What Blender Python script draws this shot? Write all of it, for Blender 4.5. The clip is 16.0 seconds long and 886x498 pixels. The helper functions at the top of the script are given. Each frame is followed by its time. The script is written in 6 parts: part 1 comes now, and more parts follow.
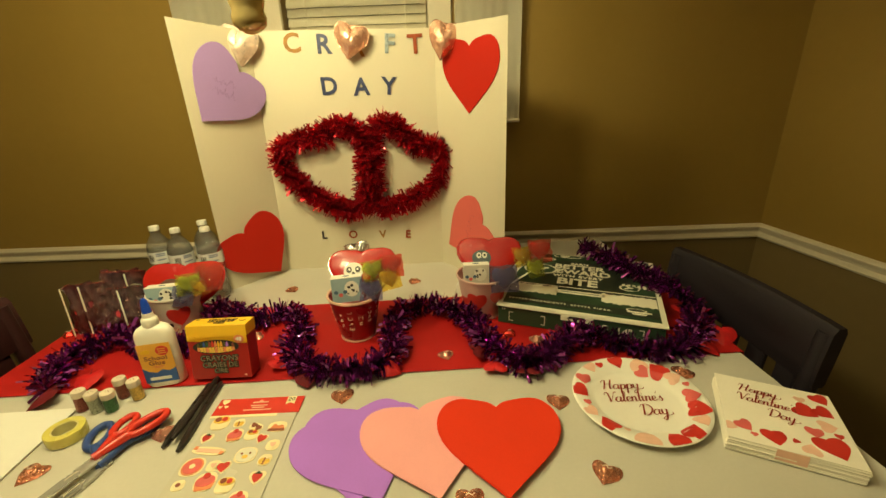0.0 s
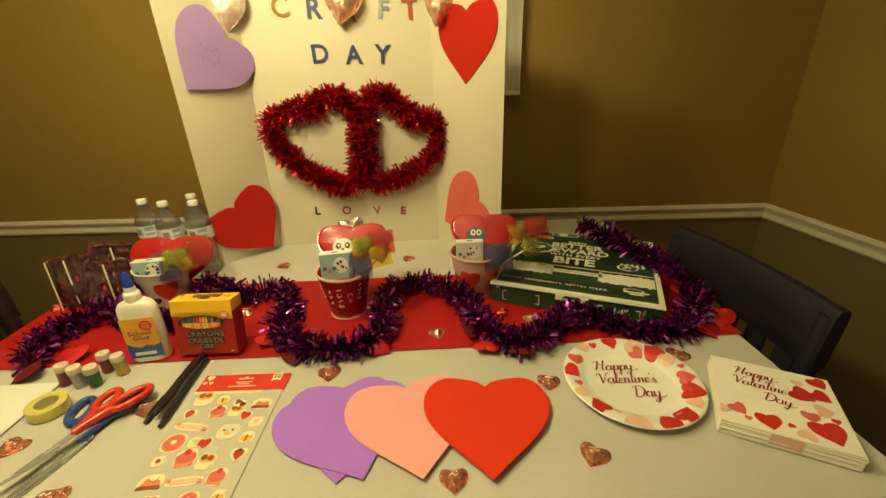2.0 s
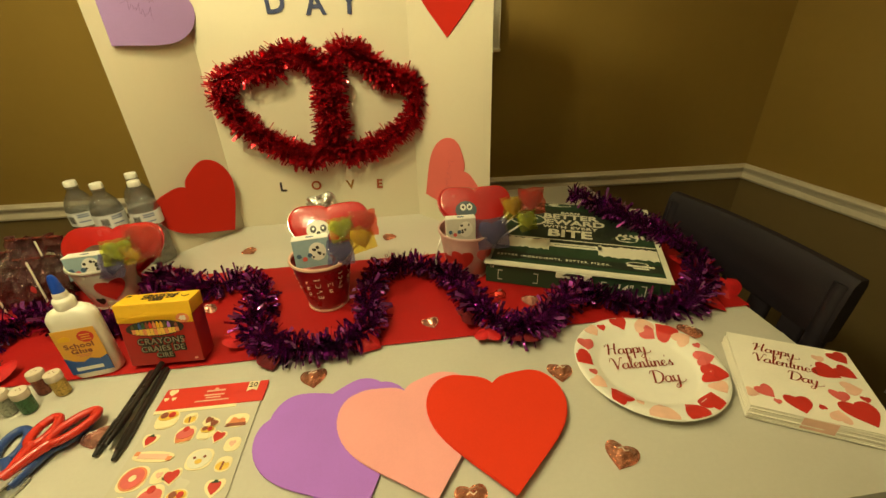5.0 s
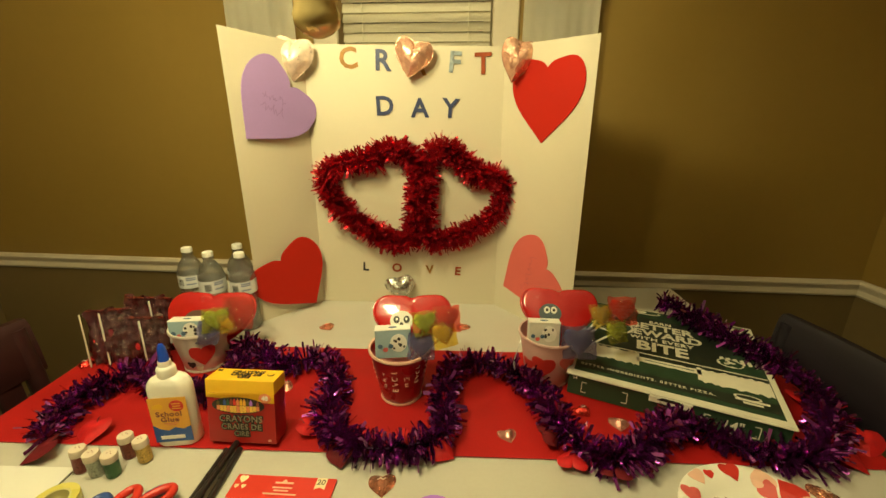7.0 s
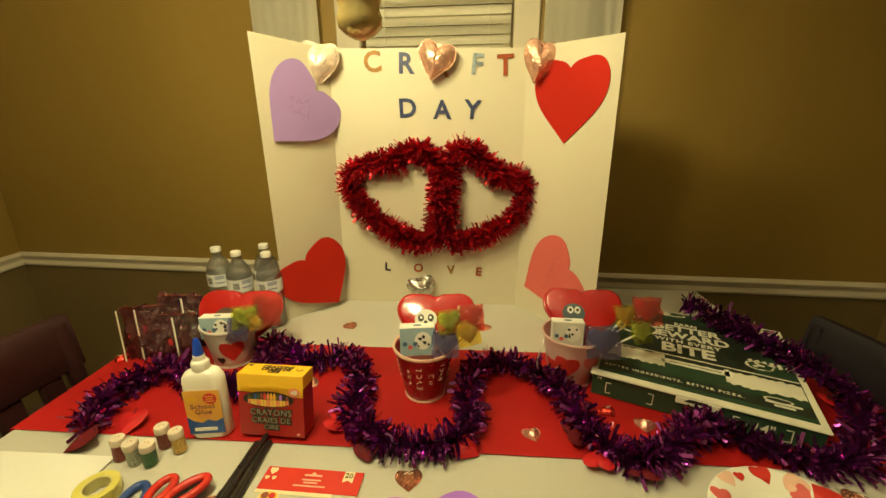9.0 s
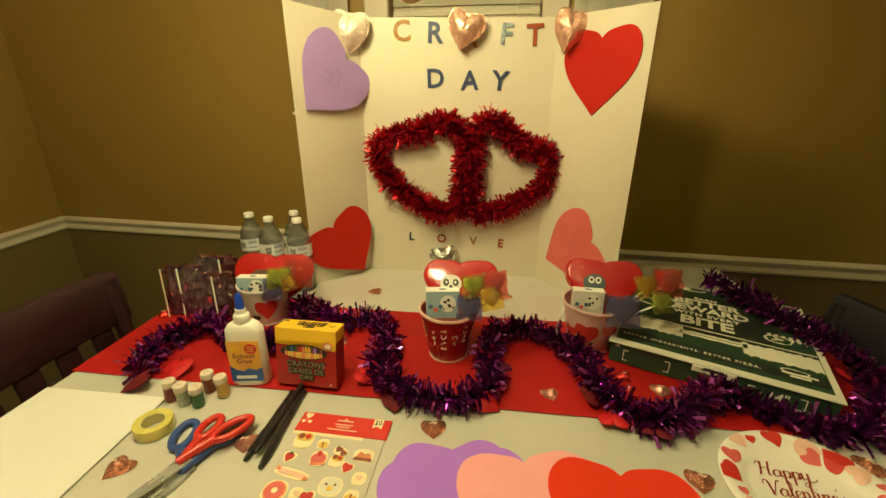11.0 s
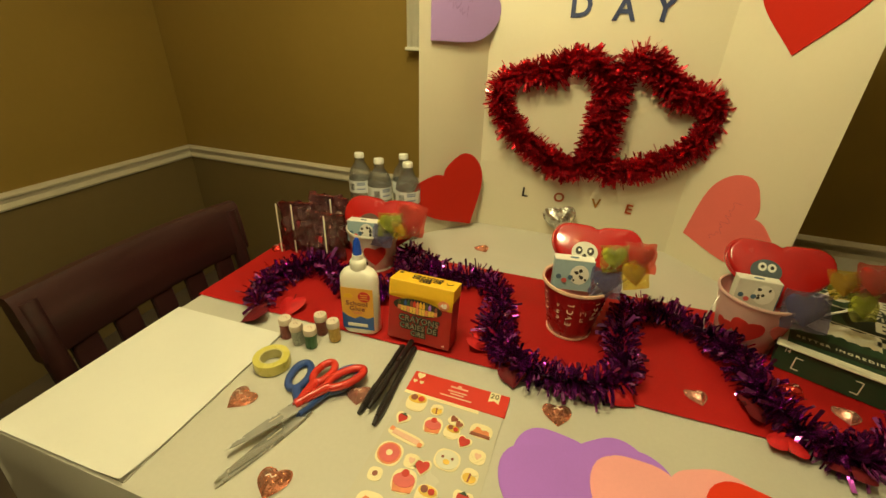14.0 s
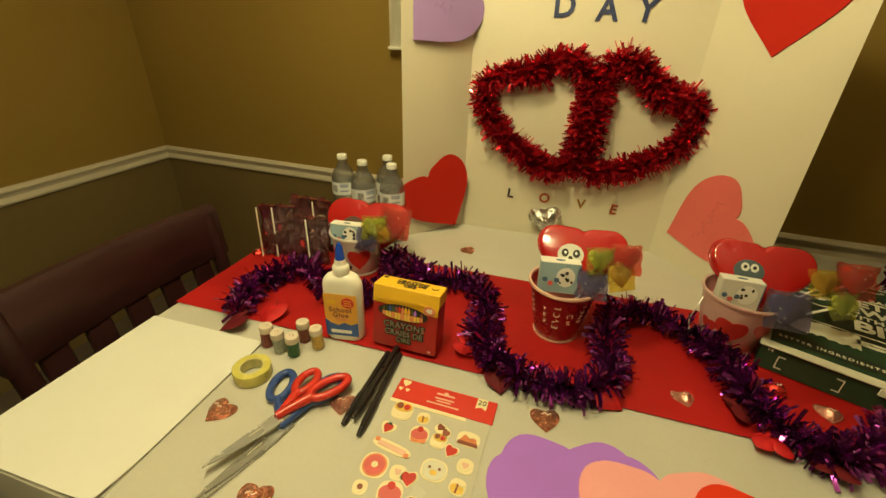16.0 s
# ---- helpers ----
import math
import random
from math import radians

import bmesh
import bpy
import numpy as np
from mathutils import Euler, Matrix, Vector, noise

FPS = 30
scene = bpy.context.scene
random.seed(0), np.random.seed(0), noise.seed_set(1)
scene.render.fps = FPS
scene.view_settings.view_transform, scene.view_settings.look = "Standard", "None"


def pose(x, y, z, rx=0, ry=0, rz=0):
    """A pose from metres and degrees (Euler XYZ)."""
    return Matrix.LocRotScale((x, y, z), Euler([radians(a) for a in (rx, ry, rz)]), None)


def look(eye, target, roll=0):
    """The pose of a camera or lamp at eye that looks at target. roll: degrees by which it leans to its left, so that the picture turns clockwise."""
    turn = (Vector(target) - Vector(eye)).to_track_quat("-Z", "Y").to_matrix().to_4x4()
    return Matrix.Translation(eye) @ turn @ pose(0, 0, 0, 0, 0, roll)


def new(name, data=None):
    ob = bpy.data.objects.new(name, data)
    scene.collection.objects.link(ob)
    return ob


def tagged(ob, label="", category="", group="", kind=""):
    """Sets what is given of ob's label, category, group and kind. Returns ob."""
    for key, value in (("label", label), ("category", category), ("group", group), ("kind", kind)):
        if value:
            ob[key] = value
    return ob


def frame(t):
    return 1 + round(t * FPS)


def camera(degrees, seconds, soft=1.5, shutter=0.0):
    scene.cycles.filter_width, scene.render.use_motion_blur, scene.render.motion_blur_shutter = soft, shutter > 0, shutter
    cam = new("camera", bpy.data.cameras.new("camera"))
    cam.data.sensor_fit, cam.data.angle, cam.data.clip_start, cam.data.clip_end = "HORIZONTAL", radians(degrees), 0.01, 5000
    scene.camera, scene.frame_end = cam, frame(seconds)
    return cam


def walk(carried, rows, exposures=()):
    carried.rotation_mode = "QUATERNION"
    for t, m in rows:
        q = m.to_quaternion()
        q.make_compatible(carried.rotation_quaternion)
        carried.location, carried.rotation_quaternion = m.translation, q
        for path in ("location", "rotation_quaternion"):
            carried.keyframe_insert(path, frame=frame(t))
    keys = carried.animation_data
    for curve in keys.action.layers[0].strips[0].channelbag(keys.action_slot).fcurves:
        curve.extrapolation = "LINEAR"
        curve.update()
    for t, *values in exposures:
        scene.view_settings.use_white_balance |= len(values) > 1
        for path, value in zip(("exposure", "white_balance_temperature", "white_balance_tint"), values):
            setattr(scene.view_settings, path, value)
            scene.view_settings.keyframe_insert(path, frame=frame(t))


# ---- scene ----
cam = camera(94.6, 16.0)
PATH = [
    (0, (0.034, 0.012, 1.274), (0.107, 1.885, 0.576), -2.1),
    (0.5, (0.035, 0.014, 1.272), (0.098, 1.879, 0.554), -2.2),
    (1, (0.041, 0.022, 1.267), (0.108, 1.879, 0.528), -2.3),
    (1.5, (0.048, 0.032, 1.263), (0.107, 1.88, 0.503), -1.8),
    (2, (0.058, 0.035, 1.258), (0.113, 1.871, 0.465), -1.7),
    (2.5, (0.074, 0.064, 1.251), (0.291, 1.859, 0.396), -2.1),
    (3, (0.061, 0.095, 1.252), (0.306, 1.888, 0.4), -2.2),
    (3.2, (0.056, 0.103, 1.253), (0.293, 1.884, 0.377), -2.3),
    (5.3, (0.017, 0.143, 1.242), (0.201, 1.898, 0.301), -1.8),
    (5.5, (0.022, 0.15, 1.244), (0.178, 1.913, 0.312), -1.8),
    (6, (0.001, 0.165, 1.256), (0.053, 1.971, 0.398), -1.2),
    (6.5, (-0.022, 0.172, 1.276), (-0.05, 2.043, 0.57), -0.1),
    (7, (-0.034, 0.167, 1.287), (-0.098, 2.069, 0.672), 0.3),
    (7.5, (-0.035, 0.166, 1.289), (-0.12, 2.079, 0.709), -0.0),
    (8, (-0.04, 0.166, 1.287), (-0.143, 2.072, 0.693), -0.3),
    (8.5, (-0.047, 0.163, 1.285), (-0.174, 2.068, 0.689), -0.3),
    (10.8, (-0.059, 0.122, 1.271), (-0.231, 1.993, 0.586), 0.3),
    (11, (-0.066, 0.12, 1.27), (-0.283, 1.981, 0.569), 0.4),
    (11.5, (-0.088, 0.118, 1.267), (-0.371, 1.959, 0.54), 1.3),
    (12, (-0.102, 0.124, 1.262), (-0.434, 1.945, 0.504), 1.5),
    (12.5, (-0.116, 0.142, 1.254), (-0.5, 1.932, 0.45), 1.6),
    (13, (-0.135, 0.161, 1.249), (-0.585, 1.915, 0.4), 1.5),
    (13.5, (-0.149, 0.172, 1.245), (-0.64, 1.899, 0.363), 1.3),
    (14, (-0.176, 0.187, 1.238), (-0.726, 1.88, 0.326), 1.7),
    (14.5, (-0.188, 0.201, 1.237), (-0.735, 1.887, 0.31), 1.9),
    (15, (-0.186, 0.203, 1.238), (-0.716, 1.896, 0.313), 1.9),
    (15.5, (-0.186, 0.202, 1.239), (-0.71, 1.895, 0.313), 1.9),
    (16, (-0.178, 0.202, 1.24), (-0.665, 1.913, 0.325), 2.0),
]
walk(cam, [(t, look(eye, target, roll)) for t, eye, target, roll in PATH],
     exposures=((0, 0.08), (3.2, 0.04), (6, 0.08), (8.7, 0.08), (11, -0.02), (13, -0.08), (16, -0.12)))


# ---- light ----
world = bpy.data.worlds.new("night")
scene.world = world
world.use_nodes = True
world.node_tree.nodes["Background"].inputs[0].default_value = (0.02, 0.022, 0.03, 1)
world.node_tree.nodes["Background"].inputs[1].default_value = 0.2
scene.view_settings.exposure = 0.0
BULB = 116.0
LIT = (2, 3)        # the globes that burn
WARM = (1.0, 0.872, 0.44)


# ---- materials ----
def rgb(c, k=1.0):
    return (min(1, c[0] * k), min(1, c[1] * k), min(1, c[2] * k), 1)


def mat(name, col, rough=0.5, metal=0.0, var=0.12, scale=8.0, fine=90.0, bump=0.1, bscale=150.0, dist=0.002, coat=0.0,
        spec=0.5, island=0.0, rvar=0.1, stretch=None, sheen=0.0):
    """A principled surface with colour variation at two scales, uneven gloss and fine relief."""
    m = bpy.data.materials.new(name)
    m.use_nodes = True
    nt = m.node_tree
    N, L = nt.nodes, nt.links
    b = N["Principled BSDF"]
    tc = N.new("ShaderNodeTexCoord")
    src = tc.outputs["Object"]
    if stretch:
        mp = N.new("ShaderNodeMapping")
        mp.inputs["Scale"].default_value = stretch
        L.new(src, mp.inputs[0])
        src = mp.outputs[0]
    n1, n2, n3 = (N.new("ShaderNodeTexNoise") for _ in range(3))
    for n, s, d in ((n1, scale, 4), (n2, fine, 3), (n3, bscale, 3)):
        n.inputs["Scale"].default_value = s
        n.inputs["Detail"].default_value = d
        L.new(src, n.inputs["Vector"])
    add = N.new("ShaderNodeMath")
    add.operation = "MULTIPLY_ADD"
    L.new(n2.outputs[0], add.inputs[0])
    add.inputs[1].default_value = 0.4
    L.new(n1.outputs[0], add.inputs[2])
    fac = add.outputs[0]
    if island:
        geo = N.new("ShaderNodeNewGeometry")
        a2 = N.new("ShaderNodeMath")
        a2.operation = "MULTIPLY_ADD"
        L.new(geo.outputs["Random Per Island"], a2.inputs[0])
        a2.inputs[1].default_value = island
        L.new(fac, a2.inputs[2])
        fac = a2.outputs[0]
    mr = N.new("ShaderNodeMapRange")
    mr.inputs[1].default_value, mr.inputs[2].default_value = 0.4, 1.0 + island
    L.new(fac, mr.inputs[0])
    mix = N.new("ShaderNodeMix")
    mix.data_type = "RGBA"
    mix.inputs[6].default_value = rgb(col, 1 - var)
    mix.inputs[7].default_value = rgb(col, 1 + var)
    L.new(mr.outputs[0], mix.inputs[0])
    L.new(mix.outputs[2], b.inputs["Base Color"])
    rr = N.new("ShaderNodeMapRange")
    rr.inputs[1].default_value, rr.inputs[2].default_value = 0.3, 0.7
    rr.inputs[3].default_value, rr.inputs[4].default_value = max(0.02, rough - rvar), min(1, rough + rvar)
    L.new(n1.outputs[0], rr.inputs[0])
    L.new(rr.outputs[0], b.inputs["Roughness"])
    b.inputs["Metallic"].default_value = metal
    b.inputs["Coat Weight"].default_value = coat
    b.inputs["Specular IOR Level"].default_value = spec
    b.inputs["Sheen Weight"].default_value = sheen
    bp = N.new("ShaderNodeBump")
    bp.inputs["Strength"].default_value = bump
    bp.inputs["Distance"].default_value = dist
    L.new(n3.outputs[0], bp.inputs["Height"])
    L.new(bp.outputs[0], b.inputs["Normal"])
    return m


def film(name, col, clear=0.7, rough=0.08, shine=0.06):
    """Thin wrap: see-through with a coloured body and a glossy skin."""
    m = bpy.data.materials.new(name)
    m.use_nodes = True
    nt = m.node_tree
    N, L = nt.nodes, nt.links
    N.remove(N["Principled BSDF"])
    out = N["Material Output"]
    tr, gl, df = N.new("ShaderNodeBsdfTransparent"), N.new("ShaderNodeBsdfGlossy"), N.new("ShaderNodeBsdfDiffuse")
    tr.inputs[0].default_value = rgb(col, 1.0)
    df.inputs[0].default_value = rgb(col, 0.7)
    gl.inputs[1].default_value = rough
    no = N.new("ShaderNodeTexNoise")
    no.inputs["Scale"].default_value = 60
    bp = N.new("ShaderNodeBump")
    bp.inputs["Strength"].default_value = 0.7
    bp.inputs["Distance"].default_value = 0.004
    L.new(no.outputs[0], bp.inputs["Height"])
    L.new(bp.outputs[0], gl.inputs["Normal"])
    m1, m2 = N.new("ShaderNodeMixShader"), N.new("ShaderNodeMixShader")
    m1.inputs[0].default_value = clear
    L.new(df.outputs[0], m1.inputs[1])
    L.new(tr.outputs[0], m1.inputs[2])
    fr = N.new("ShaderNodeFresnel")
    fr.inputs[0].default_value = 1.5
    L.new(bp.outputs[0], fr.inputs["Normal"])
    ad = N.new("ShaderNodeMath")
    ad.operation = "ADD"
    ad.inputs[1].default_value = shine
    L.new(fr.outputs[0], ad.inputs[0])
    L.new(ad.outputs[0], m2.inputs[0])
    L.new(m1.outputs[0], m2.inputs[1])
    L.new(gl.outputs[0], m2.inputs[2])
    L.new(m2.outputs[0], out.inputs[0])
    return m


def glow(name, col, strength):
    m = bpy.data.materials.new(name)
    m.use_nodes = True
    b = m.node_tree.nodes["Principled BSDF"]
    b.inputs["Base Color"].default_value = rgb(col)
    b.inputs["Emission Color"].default_value = rgb(col)
    b.inputs["Emission Strength"].default_value = strength
    return m


WALL = mat("olive_tan_paint", (0.275, 0.174, 0.036), 0.45, var=0.07, scale=2.0, fine=25, bump=0.25, bscale=220, dist=0.001)
WAINSCOT = mat("taupe_paint", (0.18, 0.126, 0.05), 0.5, var=0.07, scale=2.0, fine=25, bump=0.2, bscale=220, dist=0.001)
CEIL = mat("ceiling_paint", (0.75, 0.73, 0.68), 0.9, var=0.04, bump=0.3, bscale=120)
TRIM = mat("cream_trim_paint", (0.62, 0.55, 0.42), 0.35, var=0.06, scale=5, bump=0.05)
FLOOR = mat("brown_carpet", (0.11, 0.08, 0.055), 0.95, var=0.25, scale=6, fine=200, bump=0.8, bscale=400, dist=0.004)
CLOTH = mat("cream_tablecloth", (0.52, 0.497, 0.425), 0.55, var=0.06, scale=5, fine=160, bump=0.12, bscale=700, dist=0.0006, sheen=0.1)
RUNNER = mat("red_runner_cloth", (0.37, 0.007, 0.006), 0.6, var=0.22, scale=9, fine=300, bump=0.25, bscale=500, dist=0.0008, spec=0.3)
BOARD = mat("white_foam_board", (0.62, 0.57, 0.43), 0.6, var=0.02, scale=4, bump=0.03)
PAPER = mat("white_paper", (0.72, 0.71, 0.65), 0.7, var=0.02, scale=10, bump=0.04, bscale=300)
CHAIR = mat("dark_mahogany", (0.030, 0.008, 0.008), 0.45, var=0.4, scale=5, fine=60, bump=0.15, bscale=60, dist=0.001, stretch=(1, 1, 6))
# same wood as CHAIR, with the dim right side's shade put into its colour
CHAIRSHADE = mat("shaded_mahogany", (0.009, 0.005, 0.010), 0.62, var=0.4, scale=5, fine=60, bump=0.15, bscale=60, dist=0.001, stretch=(1, 1, 6))
TABLEWOOD = mat("table_wood", (0.07, 0.03, 0.02), 0.4, var=0.3, scale=6, stretch=(4, 1, 1))
PURPLE = mat("purple_foam", (0.42, 0.18, 0.72), 0.75, var=0.05, scale=10, fine=300, bump=0.2, bscale=900, dist=0.0005, spec=0.15)
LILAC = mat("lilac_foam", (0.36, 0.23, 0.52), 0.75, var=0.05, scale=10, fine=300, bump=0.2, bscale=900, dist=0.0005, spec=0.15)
PINK = mat("pink_foam", (0.84, 0.37, 0.37), 0.75, var=0.05, scale=10, fine=300, bump=0.2, bscale=900, dist=0.0005, spec=0.15)
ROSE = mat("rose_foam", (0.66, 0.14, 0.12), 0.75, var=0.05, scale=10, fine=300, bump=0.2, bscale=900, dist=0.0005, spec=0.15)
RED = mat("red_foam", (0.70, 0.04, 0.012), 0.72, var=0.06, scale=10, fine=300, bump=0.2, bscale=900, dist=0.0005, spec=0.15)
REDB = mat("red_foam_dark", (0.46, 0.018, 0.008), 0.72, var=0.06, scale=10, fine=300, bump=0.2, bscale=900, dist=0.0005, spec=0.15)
PENCIL = mat("pen_marks", (0.25, 0.14, 0.34), 0.8)
PENRED = mat("red_pen_marks", (0.42, 0.07, 0.10), 0.8)
TINSELRED = mat("red_tinsel", (0.64, 0.024, 0.042), 0.15, metal=0.7, coat=1.0, var=0.55, scale=50, island=1.0, bump=0.0, rvar=0.07)
TINSELPUR = mat("purple_tinsel", (0.30, 0.042, 0.31), 0.13, metal=0.92, coat=1.0, var=0.7, scale=50, island=1.0, bump=0.0, rvar=0.07)
WIRE = mat("dark_wire", (0.03, 0.02, 0.03), 0.5, metal=0.5)
GREEN = mat("green_card", (0.018, 0.048, 0.022), 0.55, var=0.12, scale=15, bump=0.08)
BLACKGREEN = mat("black_print", (0.014, 0.022, 0.014), 0.5, var=0.15, scale=15, bump=0.05)
CARD = mat("cream_card", (0.68, 0.65, 0.52), 0.6, var=0.05, scale=15, bump=0.08)
WHITEPRINT = mat("white_print", (0.78, 0.76, 0.68), 0.55, var=0.03)
GOLD = mat("gold_letter_foil", (0.30, 0.14, 0.02), 0.4, metal=0.1, var=0.35, scale=60, bump=0.1)
BLUE = mat("blue_letter_foil", (0.032, 0.045, 0.12), 0.4, metal=0.1, var=0.35, scale=60, bump=0.1)
HOLO = mat("holographic_letter_foil", (0.30, 0.36, 0.40), 0.3, metal=0.3, var=0.4, scale=45, bump=0.1)
COPPER = mat("copper_letter_foil", (0.32, 0.06, 0.012), 0.4, metal=0.1, var=0.3, scale=60, bump=0.1)
BLACKLET = mat("dark_letter_foil", (0.05, 0.045, 0.05), 0.3, metal=0.6, var=0.3, scale=60)
ROSEFOIL = mat("rose_gold_foil", (0.62, 0.25, 0.15), 0.22, metal=0.8, var=0.5, scale=90, bump=1.0, bscale=260, dist=0.004)
BALLOONFOIL = mat("pale_rose_foil", (0.84, 0.44, 0.31), 0.20, metal=0.6, var=0.35, scale=45, bump=0.8, bscale=110, dist=0.004)
PALEFOIL = mat("pale_gold_foil", (0.80, 0.62, 0.50), 0.35, metal=0.25, var=0.3, scale=60, bump=0.6, bscale=140, dist=0.003)
REDFOIL = mat("red_foil", (0.55, 0.03, 0.02), 0.22, metal=0.75, var=0.45, scale=70, bump=0.6, bscale=170, dist=0.003)
PINKFOIL = mat("pink_foil", (0.85, 0.36, 0.28), 0.2, metal=0.7, var=0.4, scale=70, bump=0.6, bscale=170, dist=0.003)
SILVER = mat("silver_foil", (0.55, 0.54, 0.50), 0.22, metal=0.9, var=0.5, scale=60, bump=0.8, bscale=130, dist=0.004)
FELT = mat("red_felt", (0.50, 0.010, 0.012), 0.6, var=0.3, scale=60, fine=500, bump=0.5, bscale=700, dist=0.001, spec=0.35)
FELTDARK = mat("dark_red_felt", (0.13, 0.006, 0.010), 0.7, var=0.3, scale=60, fine=500, bump=0.5, bscale=700, dist=0.001, spec=0.3)
GLUEBODY = mat("white_glue_plastic", (0.80, 0.77, 0.66), 0.35, var=0.03, bump=0.03)
ORANGE = mat("orange_label", (0.82, 0.42, 0.05), 0.4, var=0.06)
BLUELAB = mat("blue_label", (0.03, 0.10, 0.35), 0.4, var=0.08)
BLUECAP = mat("blue_cap_plastic", (0.015, 0.07, 0.50), 0.3, var=0.06)
REDLAB = mat("red_label", (0.66, 0.04, 0.025), 0.38, var=0.05)
YELLOW = mat("yellow_card", (0.84, 0.49, 0.02), 0.45, var=0.06, scale=20)
CRAYRED = mat("red_carton", (0.36, 0.012, 0.010), 0.42, var=0.1, scale=20, bump=0.06)
INK = mat("black_ink", (0.02, 0.015, 0.012), 0.5)
INKRED = mat("red_brown_ink", (0.26, 0.025, 0.012), 0.5, var=0.25, scale=60)
OLIVE = mat("olive_crayon", (0.10, 0.09, 0.02), 0.6)
PLATE = mat("white_coated_paper", (0.80, 0.78, 0.69), 0.45, var=0.03, scale=12, bump=0.06, bscale=120)
NAPKIN = mat("cream_tissue", (0.82, 0.78, 0.66), 0.9, var=0.04, scale=12, fine=300, bump=0.5, bscale=420, dist=0.001)
PRINTRED = mat("printed_red", (0.55, 0.03, 0.02), 0.5, var=0.12, scale=50)
PRINTPINK = mat("printed_pink", (0.78, 0.48, 0.36), 0.55, var=0.08, scale=50)
PRINTCORAL = mat("printed_coral", (0.66, 0.12, 0.11), 0.5, var=0.1, scale=50)
STEEL = mat("brushed_steel", (0.58, 0.57, 0.53), 0.28, metal=0.6, var=0.06, scale=30, bump=0.0)
STEELGREY = mat("grey_steel", (0.66, 0.65, 0.60), 0.28, metal=0.8, var=0.12, scale=30, bump=0.0)
SCRED = mat("red_plastic", (0.60, 0.035, 0.02), 0.3, var=0.08, bump=0.03)
SCBLUE = mat("blue_plastic", (0.035, 0.075, 0.26), 0.35, var=0.1, bump=0.03)
PENBLACK = mat("black_plastic", (0.018, 0.014, 0.013), 0.3, var=0.2, bump=0.02)
TAPE = mat("yellow_tape", (0.62, 0.55, 0.13), 0.25, var=0.08, scale=30, bump=0.03, coat=0.3)
TAPECORE = mat("tape_core", (0.55, 0.50, 0.20), 0.5, var=0.06)
CANDYYEL = film("yellow_hard_candy", (0.98, 0.62, 0.03), 0.12, 0.1)
CANDYGREEN = film("green_hard_candy", (0.62, 0.64, 0.05), 0.12, 0.1)
CANDYBLUE = film("blue_purple_candy", (0.16, 0.13, 0.34), 0.15, 0.1)
REDWRAP = film("red_wrap", (0.96, 0.20, 0.14), 0.82, 0.08, 0.02)
BROWNWRAP = film("dark_red_wrap", (0.13, 0.009, 0.012), 0.40, 0.06, 0.08)
GREENWRAP = film("green_wrap", (0.74, 0.78, 0.14), 0.82, 0.08, 0.02)
YELLOWWRAP = film("yellow_wrap", (0.99, 0.76, 0.12), 0.82, 0.08, 0.02)
PURPLEWRAP = film("purple_wrap", (0.36, 0.33, 0.58), 0.82, 0.08, 0.02)
WATER = film("bottle_plastic", (0.99, 0.99, 0.98), 0.66, 0.05)
BOTTLE = film("filled_clear_bottle", (0.985, 0.985, 0.96), 0.91, 0.04, 0.06)
CAPWHITE = mat("white_cap_plastic", (0.74, 0.72, 0.64), 0.4, var=0.03)
LABELWHITE = mat("bottle_label", (0.66, 0.67, 0.66), 0.4, var=0.05)
LABELBLUE = mat("bottle_label_print", (0.22, 0.26, 0.38), 0.4)
CANDYRED = film("red_hard_candy", (0.90, 0.04, 0.02), 0.10, 0.1)
BOXRED = mat("glossy_red_heart_box", (0.42, 0.010, 0.010), 0.18, var=0.1, scale=25, coat=0.7)
BOXBLUE = mat("pale_blue_card", (0.30, 0.42, 0.46), 0.45, var=0.1, scale=50)
BOXBLUEDARK = mat("dark_blue_card", (0.06, 0.12, 0.20), 0.45, var=0.1, scale=50)
BOXCREAM = mat("pale_card", (0.62, 0.60, 0.52), 0.45, var=0.06, scale=50)
GREYBLUE = mat("blue_grey_print", (0.07, 0.095, 0.11), 0.5, var=0.2, scale=80)
BROWNPRINT = mat("brown_print", (0.10, 0.045, 0.03), 0.5, var=0.2, scale=80)
CUPRED = mat("red_tin_cup", (0.34, 0.010, 0.014), 0.3, var=0.12, scale=20, coat=0.3)
CUPPINK = mat("pink_tin_cup", (0.62, 0.40, 0.36), 0.35, var=0.06, scale=20, coat=0.2)
CUPWHITE = mat("white_tin_cup", (0.68, 0.63, 0.55), 0.35, var=0.05, scale=20, coat=0.2)
BRASS = mat("polished_brass", (0.88, 0.70, 0.30), 0.25, metal=0.45, var=0.15, scale=30)
SHEER = mat("cream_curtain", (0.82, 0.78, 0.64), 0.85, var=0.04, scale=8, fine=300, bump=0.2, bscale=600)
BLIND = mat("cream_blind_slat", (0.82, 0.77, 0.62), 0.45, var=0.04, scale=8)
CREAM = mat("cream_wrapper", (0.72, 0.62, 0.46), 0.4, var=0.1)
GLITTERS = [mat("glitter_" + n, c, 0.35, metal=0.5, var=0.5, scale=300, fine=900, bump=0.5, bscale=900) for n, c in
            (("maroon", (0.22, 0.06, 0.05)), ("silver", (0.38, 0.40, 0.34)), ("green", (0.05, 0.14, 0.06)), ("brown", (0.24, 0.07, 0.05)), ("gold", (0.55, 0.36, 0.09)))]
JARCAP = mat("jar_cap", (0.66, 0.56, 0.44), 0.45, var=0.05)
SOCKET = mat("ivory_plate_plastic", (0.62, 0.57, 0.48), 0.4, var=0.03)
PICTURE = mat("dark_red_picture", (0.10, 0.02, 0.015), 0.5, var=0.3)
